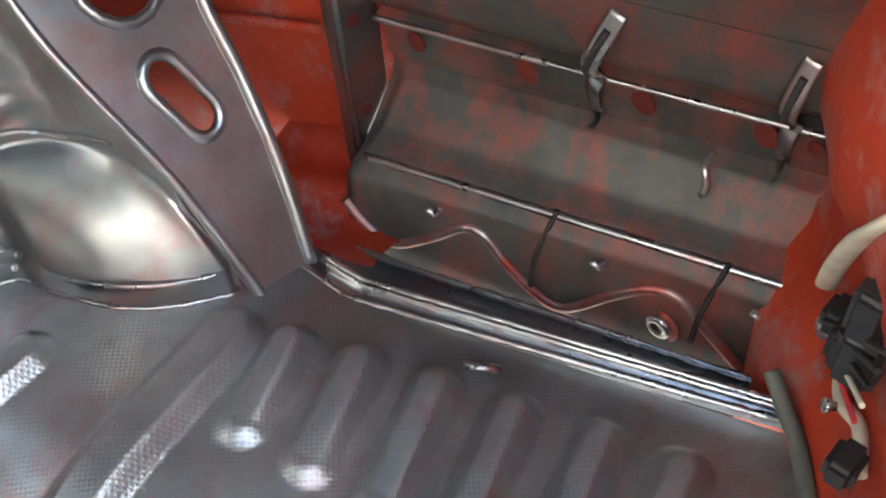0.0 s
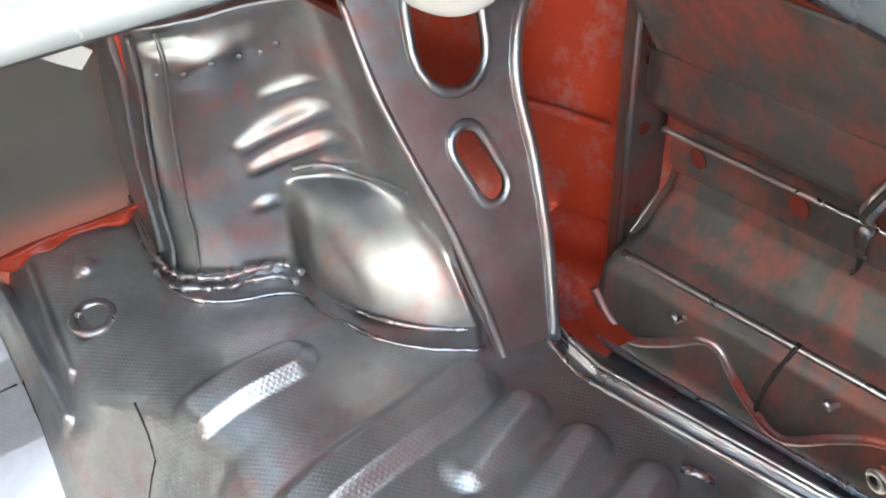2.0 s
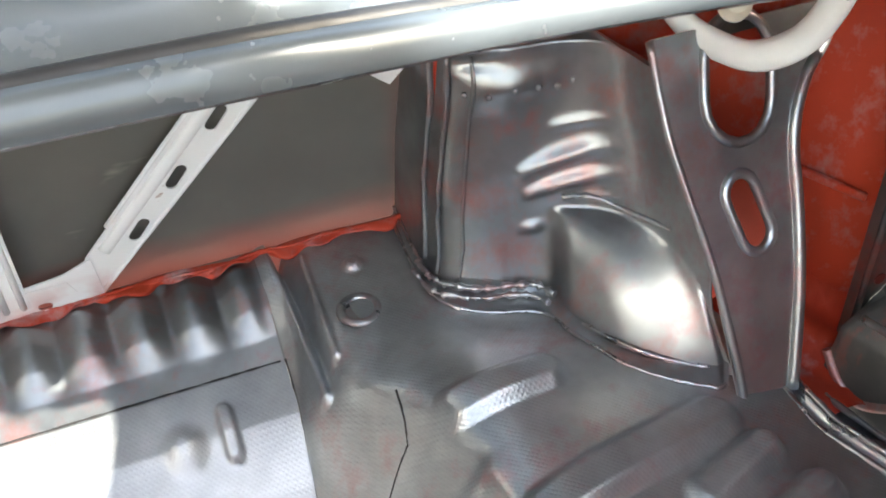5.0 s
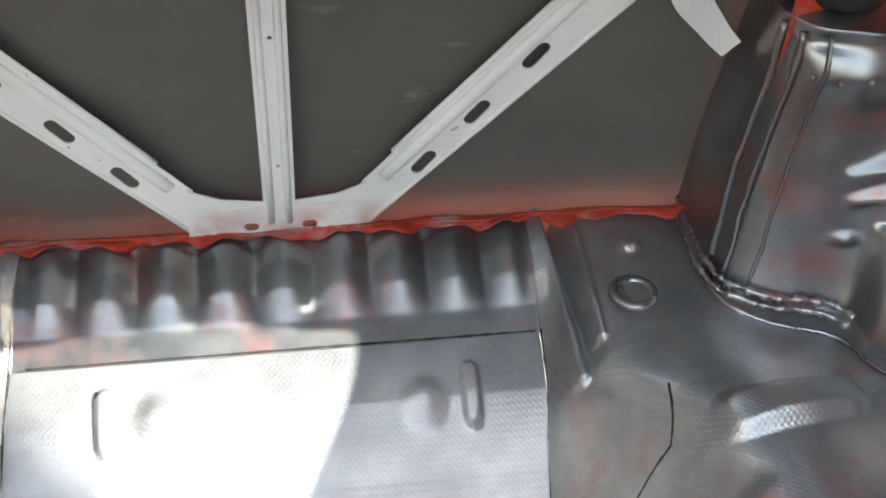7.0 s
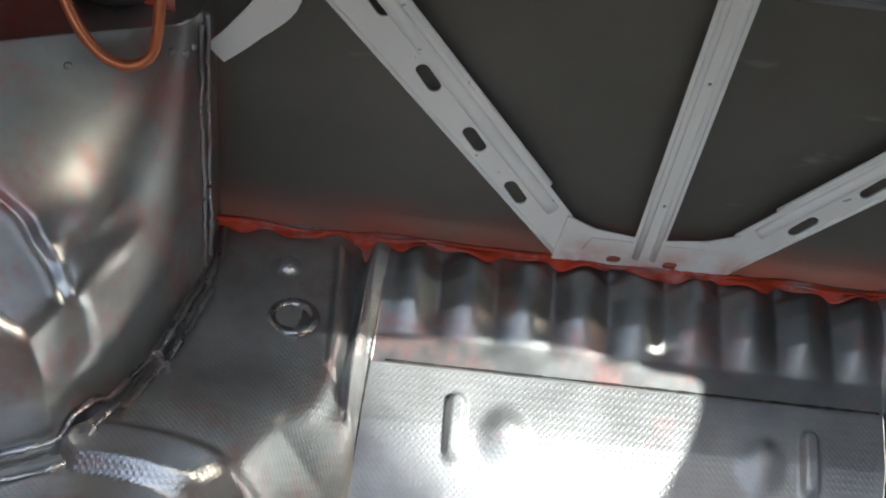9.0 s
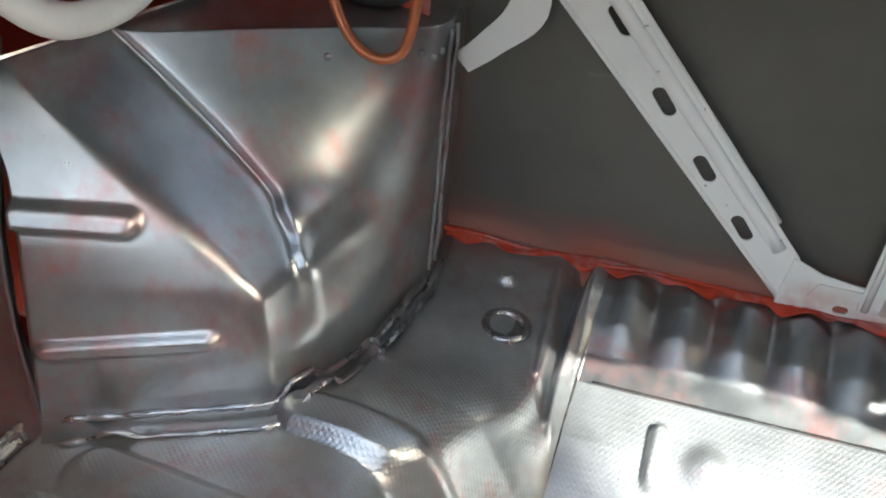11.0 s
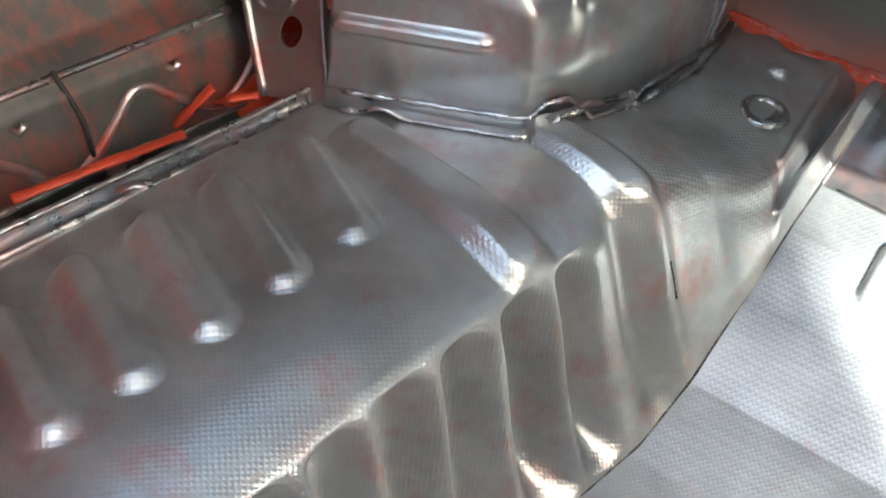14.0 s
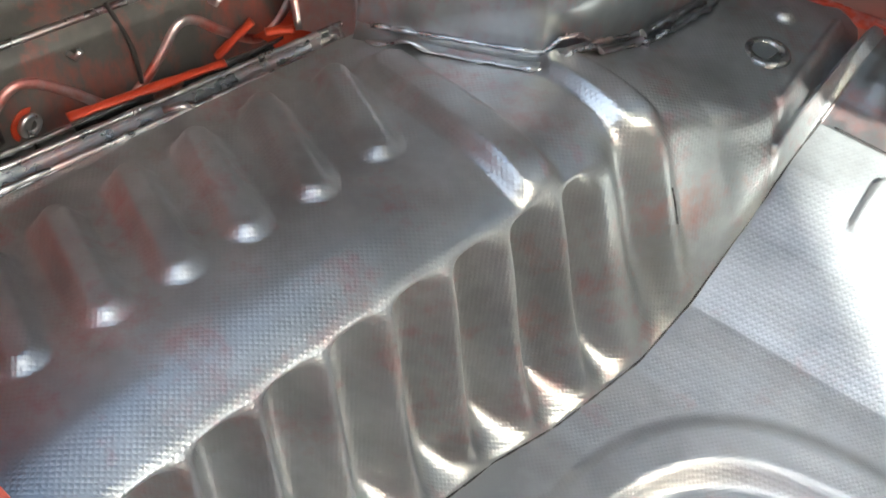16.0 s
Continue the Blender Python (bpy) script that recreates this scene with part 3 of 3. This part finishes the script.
arch = {}
for side, label in ((1, "glossy grey-primed wheel arch with a folded damper tower"), (-1, "glossy grey-primed wheel arch with a flat ribbed face")):
    pts = arch_right() if side > 0 else arch_left()
    arch[side] = thing("wheel_arch", label, "wheel arch", "wheel arches", "structure")
    thick(part("shell", grid(pts, flip=side < 0), M_ARCH, arch[side]), 0.0015)
    hem = pts[13]
    for off, r in ((0.001, 0.0022), (0.017, 0.0018)):
        line = [(q[0] - side * 0.5 * off, q[1] - off, float(floor_z(np.array(q[0] - side * 0.5 * off), np.array(min(q[1] - off, 0.606)))) + (0.0055 if off < 0.01 else 0.0015) + 0.001 * random.random()) for q in hem[:-4:2]]
        part("foot_seam", tube(line, r, 7, wobble=0.9), M_SEAL, arch[side], "glossy lumpy seam sealer at the foot")
    corner = [q for q in hem if 0.44 < q[1] < 0.53]
    for lift, out, r in ((0.004, 0.004, 0.0028), (0.0015, 0.011, 0.0022)):
        line = [(q[0] - side * (out + 0.002 * random.random()), q[1] - out + 0.003 * random.random(), q[2] + lift + 0.003 * random.random()) for q in corner[::3]]
        part("sealer_bead", tube(rounded(line, 4), r, 8, wobble=1.3), M_SEAL, arch[side], "thick glossy sealer smeared round the tower's foot")
    if side > 0:
        k0, k1 = int(0.57 * pts.shape[1]), int(0.93 * pts.shape[1])
        line = [q + np.array([-0.0005, -0.0012, 0.004 * math.sin(n * 0.7)]) for n, q in enumerate(pts[54, k0:k1:4])]
        part("weld_line", tube(rounded(line, 4), 0.0022, 7, wobble=0.8), M_ARCH, arch[side], "lumpy weld over the bulge")
    for k in range(30, 78, 7):
        q = pts[-12, k]
        part("spot_weld", lathe([(0.0028, 0.0), (0.0022, 0.0012), (0.0008, 0.0014)], (q[0], q[1] - 0.0005, q[2] - 0.002 * (k % 3)), 12, (-side * 0.4, -0.9, 0.1)), M_ARCH, arch[side])
    for k, r in ((22, 0.0032), (31, 0.0025), (40, 0.0016)) if side > 0 else ((22, 0.0022), (31, 0.0016)):
        line = [q + np.array([-side * 0.001, -0.0015, 0]) + 0.0005 * np.random.randn(3) for q in pts[17::8, k]]
        part("upright_seam", tube(rounded(line, 3), r, 7, wobble=0.5), M_ARCH, arch[side], "glossy sealer bead up the tower")
    hem = pts[13]
    lip = [[tuple(q) for q in hem], [(q[0] - side * 0.006, q[1] - 0.010, float(floor_z(np.array(q[0] - side * 0.006), np.array(min(q[1] - 0.01, 0.606)))) + 0.004) for q in hem], [(q[0] - side * 0.009, q[1] - 0.016, float(floor_z(np.array(q[0] - side * 0.009), np.array(min(q[1] - 0.016, 0.606)))) + 0.0015) for q in hem]]
    part("foot_flange", grid(lip, flip=side > 0), M_ARCH, arch[side])
    crown = [[tuple(pts[-1][a]) for a in range(pts.shape[1])], [(0.5 * (q[0] + side * 0.44), 0.5 * (q[1] + 0.56), 0.437) for q in pts[-1]], [(side * 0.44, 0.56, 0.44) for q in pts[-1]]]
    part("crown", grid(crown, flip=side < 0), M_ARCH, arch[side])
    mount = thing("damper_mount", "black rubber damper mount on top of the tower", "damper mount", "damper mounts")
    at = (side * 0.40, 0.545, 0.432)
    part("rubber", lathe([(0.026, 0), (0.03, 0.004), (0.03, 0.016), (0.022, 0.022), (0.022, 0.04), (0.014, 0.046)], at), M_RUBBER, mount)
    part("washer", lathe([(0.02, 0.046), (0.02, 0.049)], at), M_STEEL, mount)
    part("stud", lathe([(0.005, 0.049), (0.005, 0.066)], at, 12), M_STEEL, mount)

# ---- gussets behind the arches ----
g_holes = {1: [slot(0.558, 0.412, 0.085, 0.058, 80), slot(0.551, 0.322, 0.058, 0.028, 107)], -1: [[tuple(q) for q in rounded([(-0.672, 0.392), (-0.668, 0.352), (-0.650, 0.302), (-0.632, 0.289), (-0.612, 0.296), (-0.604, 0.322), (-0.606, 0.392), (-0.64, 0.408)], 6, True)], slot(-0.617, 0.256, 0.019, 0.016, 80), slot(-0.590, 0.222, 0.024, 0.019, 75), slot(-0.601, 0.268, 0.008, 0.006, 0)]}
g_line = {1: [(0.524, 0.19), (0.522, 0.226), (0.514, 0.291), (0.501, 0.349), (0.493, 0.392), (0.490, 0.449), (0.65, 0.449), (0.637, 0.425), (0.614, 0.401), (0.598, 0.364), (0.594, 0.314), (0.585, 0.255), (0.568, 0.19)],
          -1: [(-0.54, 0.185), (-0.559, 0.227), (-0.571, 0.26), (-0.584, 0.317), (-0.592, 0.43), (-0.735, 0.43), (-0.702, 0.362), (-0.667, 0.292), (-0.635, 0.226), (-0.601, 0.167)]}
for side in (-1, 1):
    ob = thing("gusset", "grey-primed steel gusset with flanged lightening holes", "gusset", "gussets", "structure")
    lay = lambda u, v, w, side=side: Vector((u, gusset_y(side, v) - w, v))
    k = 6 if side > 0 else 5
    wide = [(a - side * (0.005 if b < 0.25 else 0.002), b) if n < k - 1 else (a, b) for n, (a, b) in enumerate(g_line[side])]
    part("web", plate(wide, g_holes[side], lay), M_ARCH, ob)
    if side < 0:
        part("pressed_rim", tube([lay(a, b, 0.001) for a, b in slot(-0.611, 0.255, 0.052, 0.036, 80)], 0.0032, 8, closed=True, up=(0, -1, 0.4)), M_ARCH, ob)
    for hole in g_holes[side][:2 if side > 0 else 1]:
        part("hole_rim", tube([lay(a, b, 0.001) for a, b in hole], 0.0045, 8, closed=True, up=(0, -1, 0.4)), M_ARCH, ob)
    k = 6 if side > 0 else 5
    part("edge_fold", tube(rounded([lay(a, b, 0.002) for a, b in g_line[side][k:]], 5), 0.005 if side > 0 else 0.0036, 8, up=(0, -1, 0)), M_ARCH, ob)
    part("arch_seam", tube(rounded([lay(a, b, 0.002) for a, b in g_line[side][:k]], 5), 0.0034, 8, wobble=0.12), M_ARCH, ob)

# ---- side panels ----
SKIN = [(0.05, -0.08), (0.12, -0.072), (0.188, -0.062), (0.198, -0.050), (0.208, -0.024), (0.24, 0.002), (0.28, 0.012), (0.31, 0.0), (0.36, -0.05), (0.42, -0.069), (0.5, -0.11), (0.52, -0.12)]


def skin_x(y, z, side=1):
    return (0.81 - 0.30 * y if side > 0 else 0.79 - 0.22 * y) + curve(z, SKIN)


def skin_end(z):
    """How far forward the skin reaches at a height."""
    return 0.332 - 0.032 * step(z, 0.30, 0.42)


for side in (-1, 1):
    wall = thing("side_wall", "red outer skin oversprayed with grey primer", "side panel", "side panels", "structure")
    z = np.linspace(0.05, 0.52, 160)[:, None] * np.ones((1, 60))
    y = -0.08 + np.linspace(0, 1, 60)[None, :] * (skin_end(z) + 0.08)
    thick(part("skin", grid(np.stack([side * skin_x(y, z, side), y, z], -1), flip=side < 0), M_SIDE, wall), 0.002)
    rail_y = np.linspace(0.0, 0.333, 60)
    rail = []
    for dz, dx in ((-0.034, -0.002), (-0.030, -0.008), (-0.019, -0.009), (-0.017, -0.016), (0.016, -0.018), (0.020, -0.026), (0.024, -0.026), (0.027, -0.014), (0.03, -0.004)):
        rail.append([(side * (skin_x(v, 0.28, side) + dx), v, 0.285 + dz) for v in rail_y])
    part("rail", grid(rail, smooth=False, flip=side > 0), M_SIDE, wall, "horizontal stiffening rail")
    part("rail_lip", tube([(side * (skin_x(v, 0.28, side) - 0.027), v, 0.308) for v in rail_y], 0.0022, 8), M_SEAL, wall)
    for v, r in ((0.307, 0.0085), (0.226, 0.0096), (0.181, 0.0058), (0.146, 0.0096), (0.067, 0.0096), (0.037, 0.006)):
        part("rail_hole", lathe([(r, 0), (r, 0.001)], (side * (skin_x(v, 0.28, side) - 0.0195), v, 0.289), 20, (-side, 0, 0)), M_HOLE, wall)
    for v, lean in ((0.176, 0.043), (0.053, 0.022)):
        x0 = skin_x(v, 0.28, side) - 0.02
        strap = rounded([(side * (skin_x(v - lean, 0.408, side) - 0.003), v - lean, 0.408), (side * (skin_x(v, 0.365, side) - 0.010), v - 0.65 * lean, 0.365), (side * (x0 - 0.009), v - 0.15 * lean, 0.316), (side * (x0 - 0.007), v, 0.296), (side * (x0 + 0.004), v + 0.004, 0.268)], 6)
        part("strap", tube(strap, 0.0062, 8, flat=0.3, up=(1, 0, 0)), M_SEAL, wall, "bent steel cable strap")
        part("strap_groove", tube([q - np.array([side * 0.0025, 0, 0]) for q in strap[2:14]], 0.0024, 6), M_DARK, wall)
        part("strap_tail", tube(rounded([strap[-1], (side * (skin_x(v, 0.25, side) - 0.003), v + 0.006, 0.25), (side * (skin_x(v, 0.235, side) - 0.002), v + 0.008, 0.233 if v < 0.1 else 0.245)], 5), 0.0022, 6), M_DARK, wall)
    for w, wide in ((0.371, 0.0016), (0.418, 0.0024)):
        part("skin_seam", tube([(side * (skin_x(v, w, side) - 0.0005), v, w) for v in np.linspace(-0.02, 0.304, 30)], wide, 6, flat=0.5), M_DARK, wall)
    part("lower_fold", tube([(side * (skin_x(v, 0.198, side) - 0.001), v, 0.199) for v in np.linspace(0.0, 0.326, 30)], 0.0035, 8), M_SEAL, wall)
    for v in (0.255, 0.13, 0.02):
        part("clip", tube([(side * (skin_x(v, 0.18, side) + 0.002), v, 0.182), (side * (skin_x(v, 0.18, side) - 0.008), v + 0.002, 0.180), (side * (skin_x(v, 0.18, side) - 0.010), v + 0.006, 0.186)], 0.0028, 6), M_STEEL, wall)
    wave = rounded([(side * (skin_x(v, w, side) - 0.001), v, w) for v, w in ((0.335, 0.16), (0.315, 0.138), (0.292, 0.130), (0.261, 0.150), (0.238, 0.170), (0.222, 0.170), (0.205, 0.152), (0.183, 0.132), (0.155, 0.121), (0.122, 0.150), (0.097, 0.169), (0.077, 0.169), (0.053, 0.147), (0.023, 0.119))], 8)
    part("wave_bead", tube(wave, 0.0048, 8), M_WAVE, wall, "pressed wavy bead, red where the primer missed")
    for v in (0.175, 0.055):
        part("cable_tail", tube(rounded([(side * (skin_x(v, 0.2, side) - 0.006), v, 0.205), (side * (skin_x(v, 0.16, side) - 0.006), v + 0.003, 0.17), (side * (skin_x(v, 0.13, side) - 0.004), v + 0.006, 0.13)], 5), 0.0022, 6), M_DARK, wall)
    part("plug", lathe([(0.011, 0), (0.0105, 0.004), (0.006, 0.005), (0.0055, 0.002)], (side * (skin_x(0.08, 0.13, side) - 0.001), 0.085, 0.135), 20, (-side, 0, 0)), M_STEEL, wall)
    part("plug_ring", lathe([(0.016, 0), (0.016, 0.0015)], (side * (skin_x(0.08, 0.13, side)), 0.085, 0.135), 24, (-side, 0, 0)), M_RED, wall)
    gutter = []
    for u, dz in ((0.0, 0.004), (0.01, 0.011), (0.04, 0.012), (0.08, 0.004), (0.14, 0.001), (0.2, 0.006), (0.25, 0.010), (0.3, 0.004), (0.45, -0.018), (0.55, -0.02), (0.6, -0.03), (0.85, -0.045), (0.92, -0.036), (1.0, -0.05), (1.1, -0.06)):
        gutter.append([(side * (float(shelf_end(v, side)) * (1 - u) + u * ((0.722 - 0.31 * v) if side > 0 else (0.70 - 0.22 * v))), v, 0.178 + dz) for v in np.linspace(-0.06, 0.33, 60)])
    part("gutter", grid(gutter, flip=side > 0), M_SEAL, wall, "drip channel beside the shelf")
    for u in (0.02, 0.25, 0.9):
        line = [(side * (float(shelf_end(v, side)) * (1 - u) + u * ((0.722 - 0.31 * v) if side > 0 else (0.70 - 0.22 * v))), v, 0.178 + (0.012, 0.010, -0.036)[(0.02, 0.25, 0.9).index(u)]) for v in np.linspace(-0.04, 0.31, 70)]
        part("channel_lip", tube(line, 0.0028, 7, wobble=0.5), M_SEAL, wall)
    part("upright_post", box((0.668 if side > 0 else -0.71, 0.340, 0.13), (0.71 if side > 0 else -0.668, 0.358, 0.52), 0.004), M_POST, wall, "upright post, half primed over red")
    heights = np.linspace(0.14, 0.515, 50)
    joint = [[(side * (skin_x(skin_end(w), w, side) + dx), skin_end(w) + b, w) for w in heights] for b, dx in ((-0.002, -0.0005), (0.0, 0.001))] + [[(side * max(0.68, skin_x(0.33, w, side)), 0.3395, w) for w in heights]]
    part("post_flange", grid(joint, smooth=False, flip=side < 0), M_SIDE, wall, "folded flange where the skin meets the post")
    for w in (0.225, 0.31, 0.375, 0.39, 0.45):
        part("post_hole", lathe([(0.0055, 0), (0.0055, 0.001)], (side * 0.682, 0.3395, w), 14, (0, -1, 0)), M_HOLE, wall)
    rows = []
    for a, b in ((0.36, 0.53), (0.48, 0.525), (0.57, 0.50), (0.64, 0.45), (0.69, 0.392), (0.75, 0.345), (0.84, 0.30)):
        rows.append([(side * a, b, w) for w in np.linspace(0.04, 0.59, 12)])
    part("forward_skin", grid(rows, flip=side < 0), M_RED, wall, "bare red panel in the corner")
    part("outer_skin", box((0.86 if side > 0 else -0.866, -0.2, 0.0), (0.866 if side > 0 else -0.86, 0.62, 0.6), 0.002), M_BODY, wall, "painted outer body side")
    part("outer_shoulder", box((0.755 if side > 0 else -0.864, -0.2, 0.497), (0.864 if side > 0 else -0.755, 0.345, 0.509), 0.002), M_BODY, wall, "painted shoulder of the body side")
    part("forward_ledge", tube([(side * 0.60, 0.462, 0.30), (side * 0.64, 0.438, 0.292), (side * 0.682, 0.378, 0.283)], 0.004, 8), M_RED, wall)
    part("corner_foot", grid([[(side * a, b, 0.135 + 0.25 * (b - 0.28) + 0.006 * math.sin(a * 90 + b * 70)) for a in np.linspace(0.545, 0.70, 14)] for b in np.linspace(0.285, 0.42, 12)], flip=side < 0), M_RED, wall, "bare red corner at the foot")
    corner = []
    for a, b, w0 in ((0.76, 0.05, 1.0), (0.735, 0.025, 1.0), (0.712, 0.008, 1.0), (0.690, -0.006, 0.95), (0.678, -0.022, 0.85), (0.668, -0.037, 0.75), (0.645, -0.058, 0.6), (0.60, -0.10, 0.4), (0.55, -0.14, 0.2), (0.45, -0.175, 0.0), (0.25, -0.195, 0.0), (0.0, -0.2, 0.0)):
        corner.append([(side * (a + w0 * max(0.0, float(curve(w, SKIN)) + 0.062)), b, w) for w in np.linspace(0.0, 0.40 + 0.12 * (a > 0.5), 24)])
    part("corner_post", grid(corner, flip=side > 0), M_RED, wall, "red rear corner and tail panel")

# ---- the boot opening's front lip, side gutters and raised lid ----
deck = thing("rear_deck", "pale grey body panel ahead of the boot opening", "body panel", kind="structure")


# Made-up hump in the lip, shaped so its shadow trims the sun patch.
def shadow_hump(u):
    return 0.058 * (1 - float(step(abs(u), 0.14, 0.40)))


def lip_y(u):
    return 0.257 - 0.16 * u * u - 1.62 * shadow_hump(u)


DECK = [(0.010, 0.592), (0.0, 0.600), (0.001, 0.612), (0.010, 0.615), (0.018, 0.605), (0.030, 0.603), (0.042, 0.617), (0.060, 0.632), (0.10, 0.638), (0.20, 0.64), (0.36, 0.64)]
rows = []
for a, b in DECK:
    rows.append([(u, lip_y(u) + a, b + shadow_hump(u)) for u in np.linspace(-0.47, 0.47, 80)])
thick(part("front_lip", grid(rows), M_BODY, deck), 0.002)
part("weatherstrip", tube([(u, lip_y(u) + 0.024, 0.607 + shadow_hump(u)) for u in np.linspace(-0.46, 0.46, 60)], 0.005, 8), M_RUBBER, deck, "black rubber weatherstrip in the channel")
part("deck_ridge", tube([(u, lip_y(u) + 0.066, 0.634 + shadow_hump(u)) for u in np.linspace(-0.46, 0.46, 60)], 0.004, 8), M_BODY, deck)
for s in (-1, 1):
    rows = []
    rim = rounded([(0.46, 0.223), (0.50, 0.219), (0.527, 0.205), (0.541, 0.17), (0.547, 0.12), (0.552, 0.06), (0.562, 0.0), (0.575, -0.08), (0.585, -0.2), (0.59, -0.34)], 8)
    for a, b in ((0.006, 0.592), (0.0, 0.60), (0.001, 0.612), (0.008, 0.614), (0.016, 0.606), (0.03, 0.61), (0.08, 0.612), (0.16, 0.58), (0.22, 0.515)):
        rows.append([(s * (q[0] + a), q[1] + a * 0.5, b) for q in rim])
    thick(part("side_gutter", grid(rows, flip=s > 0), M_BODY, deck), 0.002)
    part("quarter_top", box((0.36 if s > 0 else -0.80, 0.25, 0.597), (0.80 if s > 0 else -0.36, 0.62, 0.612), 0.002), M_BODY, deck)

for s in (-1, 1):
    hinge = thing("lid_hinge", "white-painted gooseneck lid hinge", "hinge", "lid hinges")
    path = rounded([(s * 0.515, 0.462, 0.475), (s * 0.525, 0.455, 0.452), (s * 0.536, 0.432, 0.441), (s * 0.549, 0.392, 0.445), (s * 0.561, 0.362, 0.468), (s * 0.568, 0.345, 0.50), (s * 0.572, 0.332, 0.55), (s * 0.574, 0.32, 0.60)], 8)
    part("arm", tube(path, 0.0115, 12, flat=0.75, up=(1, 0, 0)), M_WHITE, hinge)
    part("pivot", lathe([(0.011, 0), (0.011, 0.012), (0.007, 0.014), (0.007, 0.02)], (s * 0.53, 0.395, 0.487), 18, (-s * 0.4, -0.7, 0.6)), M_CREAM, hinge)

lid = thing("boot_lid", "raised pale grey boot lid", "boot lid")
part("panel", box((-0.48, 0.0, -0.006), (0.48, 0.60, 0.006), 0.004), M_BODY, lid)
lid.matrix_world = Matrix.Translation((0, 0.235, 0.715)) @ Matrix.Rotation(radians(117), 4, "X")

# ---- wiring and small parts at the rear corner and on the tower ----
loom = thing("tail_lamp_loom", "tangled tail lamp loom with a cream sleeve and black plugs", "wiring loom")
part("sleeve", tube(rounded([(0.648, -0.058, 0.43), (0.662, -0.040, 0.385), (0.690, -0.026, 0.325), (0.712, -0.018, 0.275)], 8), 0.0065, 10, flat=0.55), M_CREAM, loom, "cream plastic sleeve")
part("sleeve", tube(rounded([(0.690, -0.048, 0.245), (0.668, -0.060, 0.245), (0.648, -0.078, 0.262), (0.622, -0.092, 0.262)], 8), 0.0045, 8), M_CREAM, loom, "cream plastic sleeve")
for lo, hi in (((0.688, -0.048, 0.262), (0.712, -0.026, 0.282)), ((0.665, -0.065, 0.27), (0.69, -0.040, 0.30)), ((0.645, -0.075, 0.29), (0.672, -0.050, 0.33)), ((0.612, -0.092, 0.250), (0.636, -0.074, 0.272)), ((0.64, -0.07, 0.335), (0.66, -0.05, 0.372))):
    part("plug", box(lo, hi, 0.004), M_RUBBER, loom, "black connector plug")
for k, mat in enumerate((M_WIRE_RED, M_CREAM, M_RUBBER, M_RUBBER, M_RUBBER)):
    part("wire", tube(rounded([(0.702 - 0.004 * k, -0.030, 0.262 + 0.004 * k), (0.680, -0.042 - 0.003 * k, 0.268 + 0.006 * k), (0.655, -0.056, 0.285 + 0.010 * k), (0.625, -0.078, 0.30 + 0.016 * k)], 7), 0.0018, 6), mat, loom)
part("eyelet", lathe([(0.008, 0), (0.008, 0.003), (0.004, 0.003), (0.004, 0.0)], (0.700, -0.030, 0.256), 16, (-0.6, 0.7, 0.3)), M_STEEL, loom)
part("screw", lathe([(0.003, 0), (0.003, 0.014), (0.0045, 0.015), (0.0045, 0.018)], (0.668, -0.068, 0.245), 12, (-0.6, 0.75, 0.2)), M_STEEL, loom)
strip = tagged(part("edge_trim", tube(rounded([(0.686, -0.012, 0.205), (0.672, -0.030, 0.20), (0.654, -0.052, 0.196), (0.628, -0.074, 0.194), (0.60, -0.098, 0.194)], 6), 0.006, 8, flat=0.8), M_TRIM), "grey-green rubber edge trim beside the shelf", "edge trim")
lead = tagged(part("copper_lead", tube(rounded([(-0.425, 0.50, 0.47), (-0.412, 0.488, 0.44), (-0.395, 0.480, 0.421), (-0.376, 0.478, 0.416), (-0.362, 0.482, 0.428), (-0.358, 0.49, 0.47)], 9), 0.0036, 10), M_COPPER), "looped copper-coloured brake pipe above the tower", "pipe")
for pts in ([(-0.652, 0.09, 0.168), (-0.632, 0.15, 0.170), (-0.612, 0.215, 0.170)], [(-0.655, 0.245, 0.135), (-0.640, 0.275, 0.165)], [(-0.60, 0.285, 0.172), (-0.615, 0.265, 0.172)]):
    part("bare_streak", tube(rounded(pts, 8), 0.005, 8, flat=0.5, wobble=0.3), M_REDBARE, wall, "streak of bare red on the channel")
hook = tagged(part("wire_hook", tube(rounded([(0.775, 0.098, 0.258), (0.762, 0.095, 0.256), (0.758, 0.090, 0.246), (0.757, 0.092, 0.236)], 6), 0.0028, 7), M_STEEL), "small bent steel hook on the side panel", "hook")

# Added out of view: its end bounds the sun patch on the left.
sun_block = tagged(part("sun_block_wall", box((1.9, -9.0, -0.42), (2.5, -1.33, 6.0)), M_SUN_BLOCK), "plain dull grey wall, unseen, added to keep the sun off the left shelf", "wall", kind="structure")
# Added out of view: a sunlit reflector that brightens the right wheel arch.
reflector = tagged(part("reflector_wall", box((-3.4, -9.0, -0.42), (-2.4, 7.0, 3.6)), M_REFLECTOR), "plain pale wall, unseen, added to reflect sunlight onto the right side", "wall", kind="structure")

ground = tagged(part("ground", grid([[(-30, -30, -0.42), (30, -30, -0.42)], [(-30, 30, -0.42), (30, 30, -0.42)]]), M_GROUND), "plain concrete ground", "ground", kind="structure")
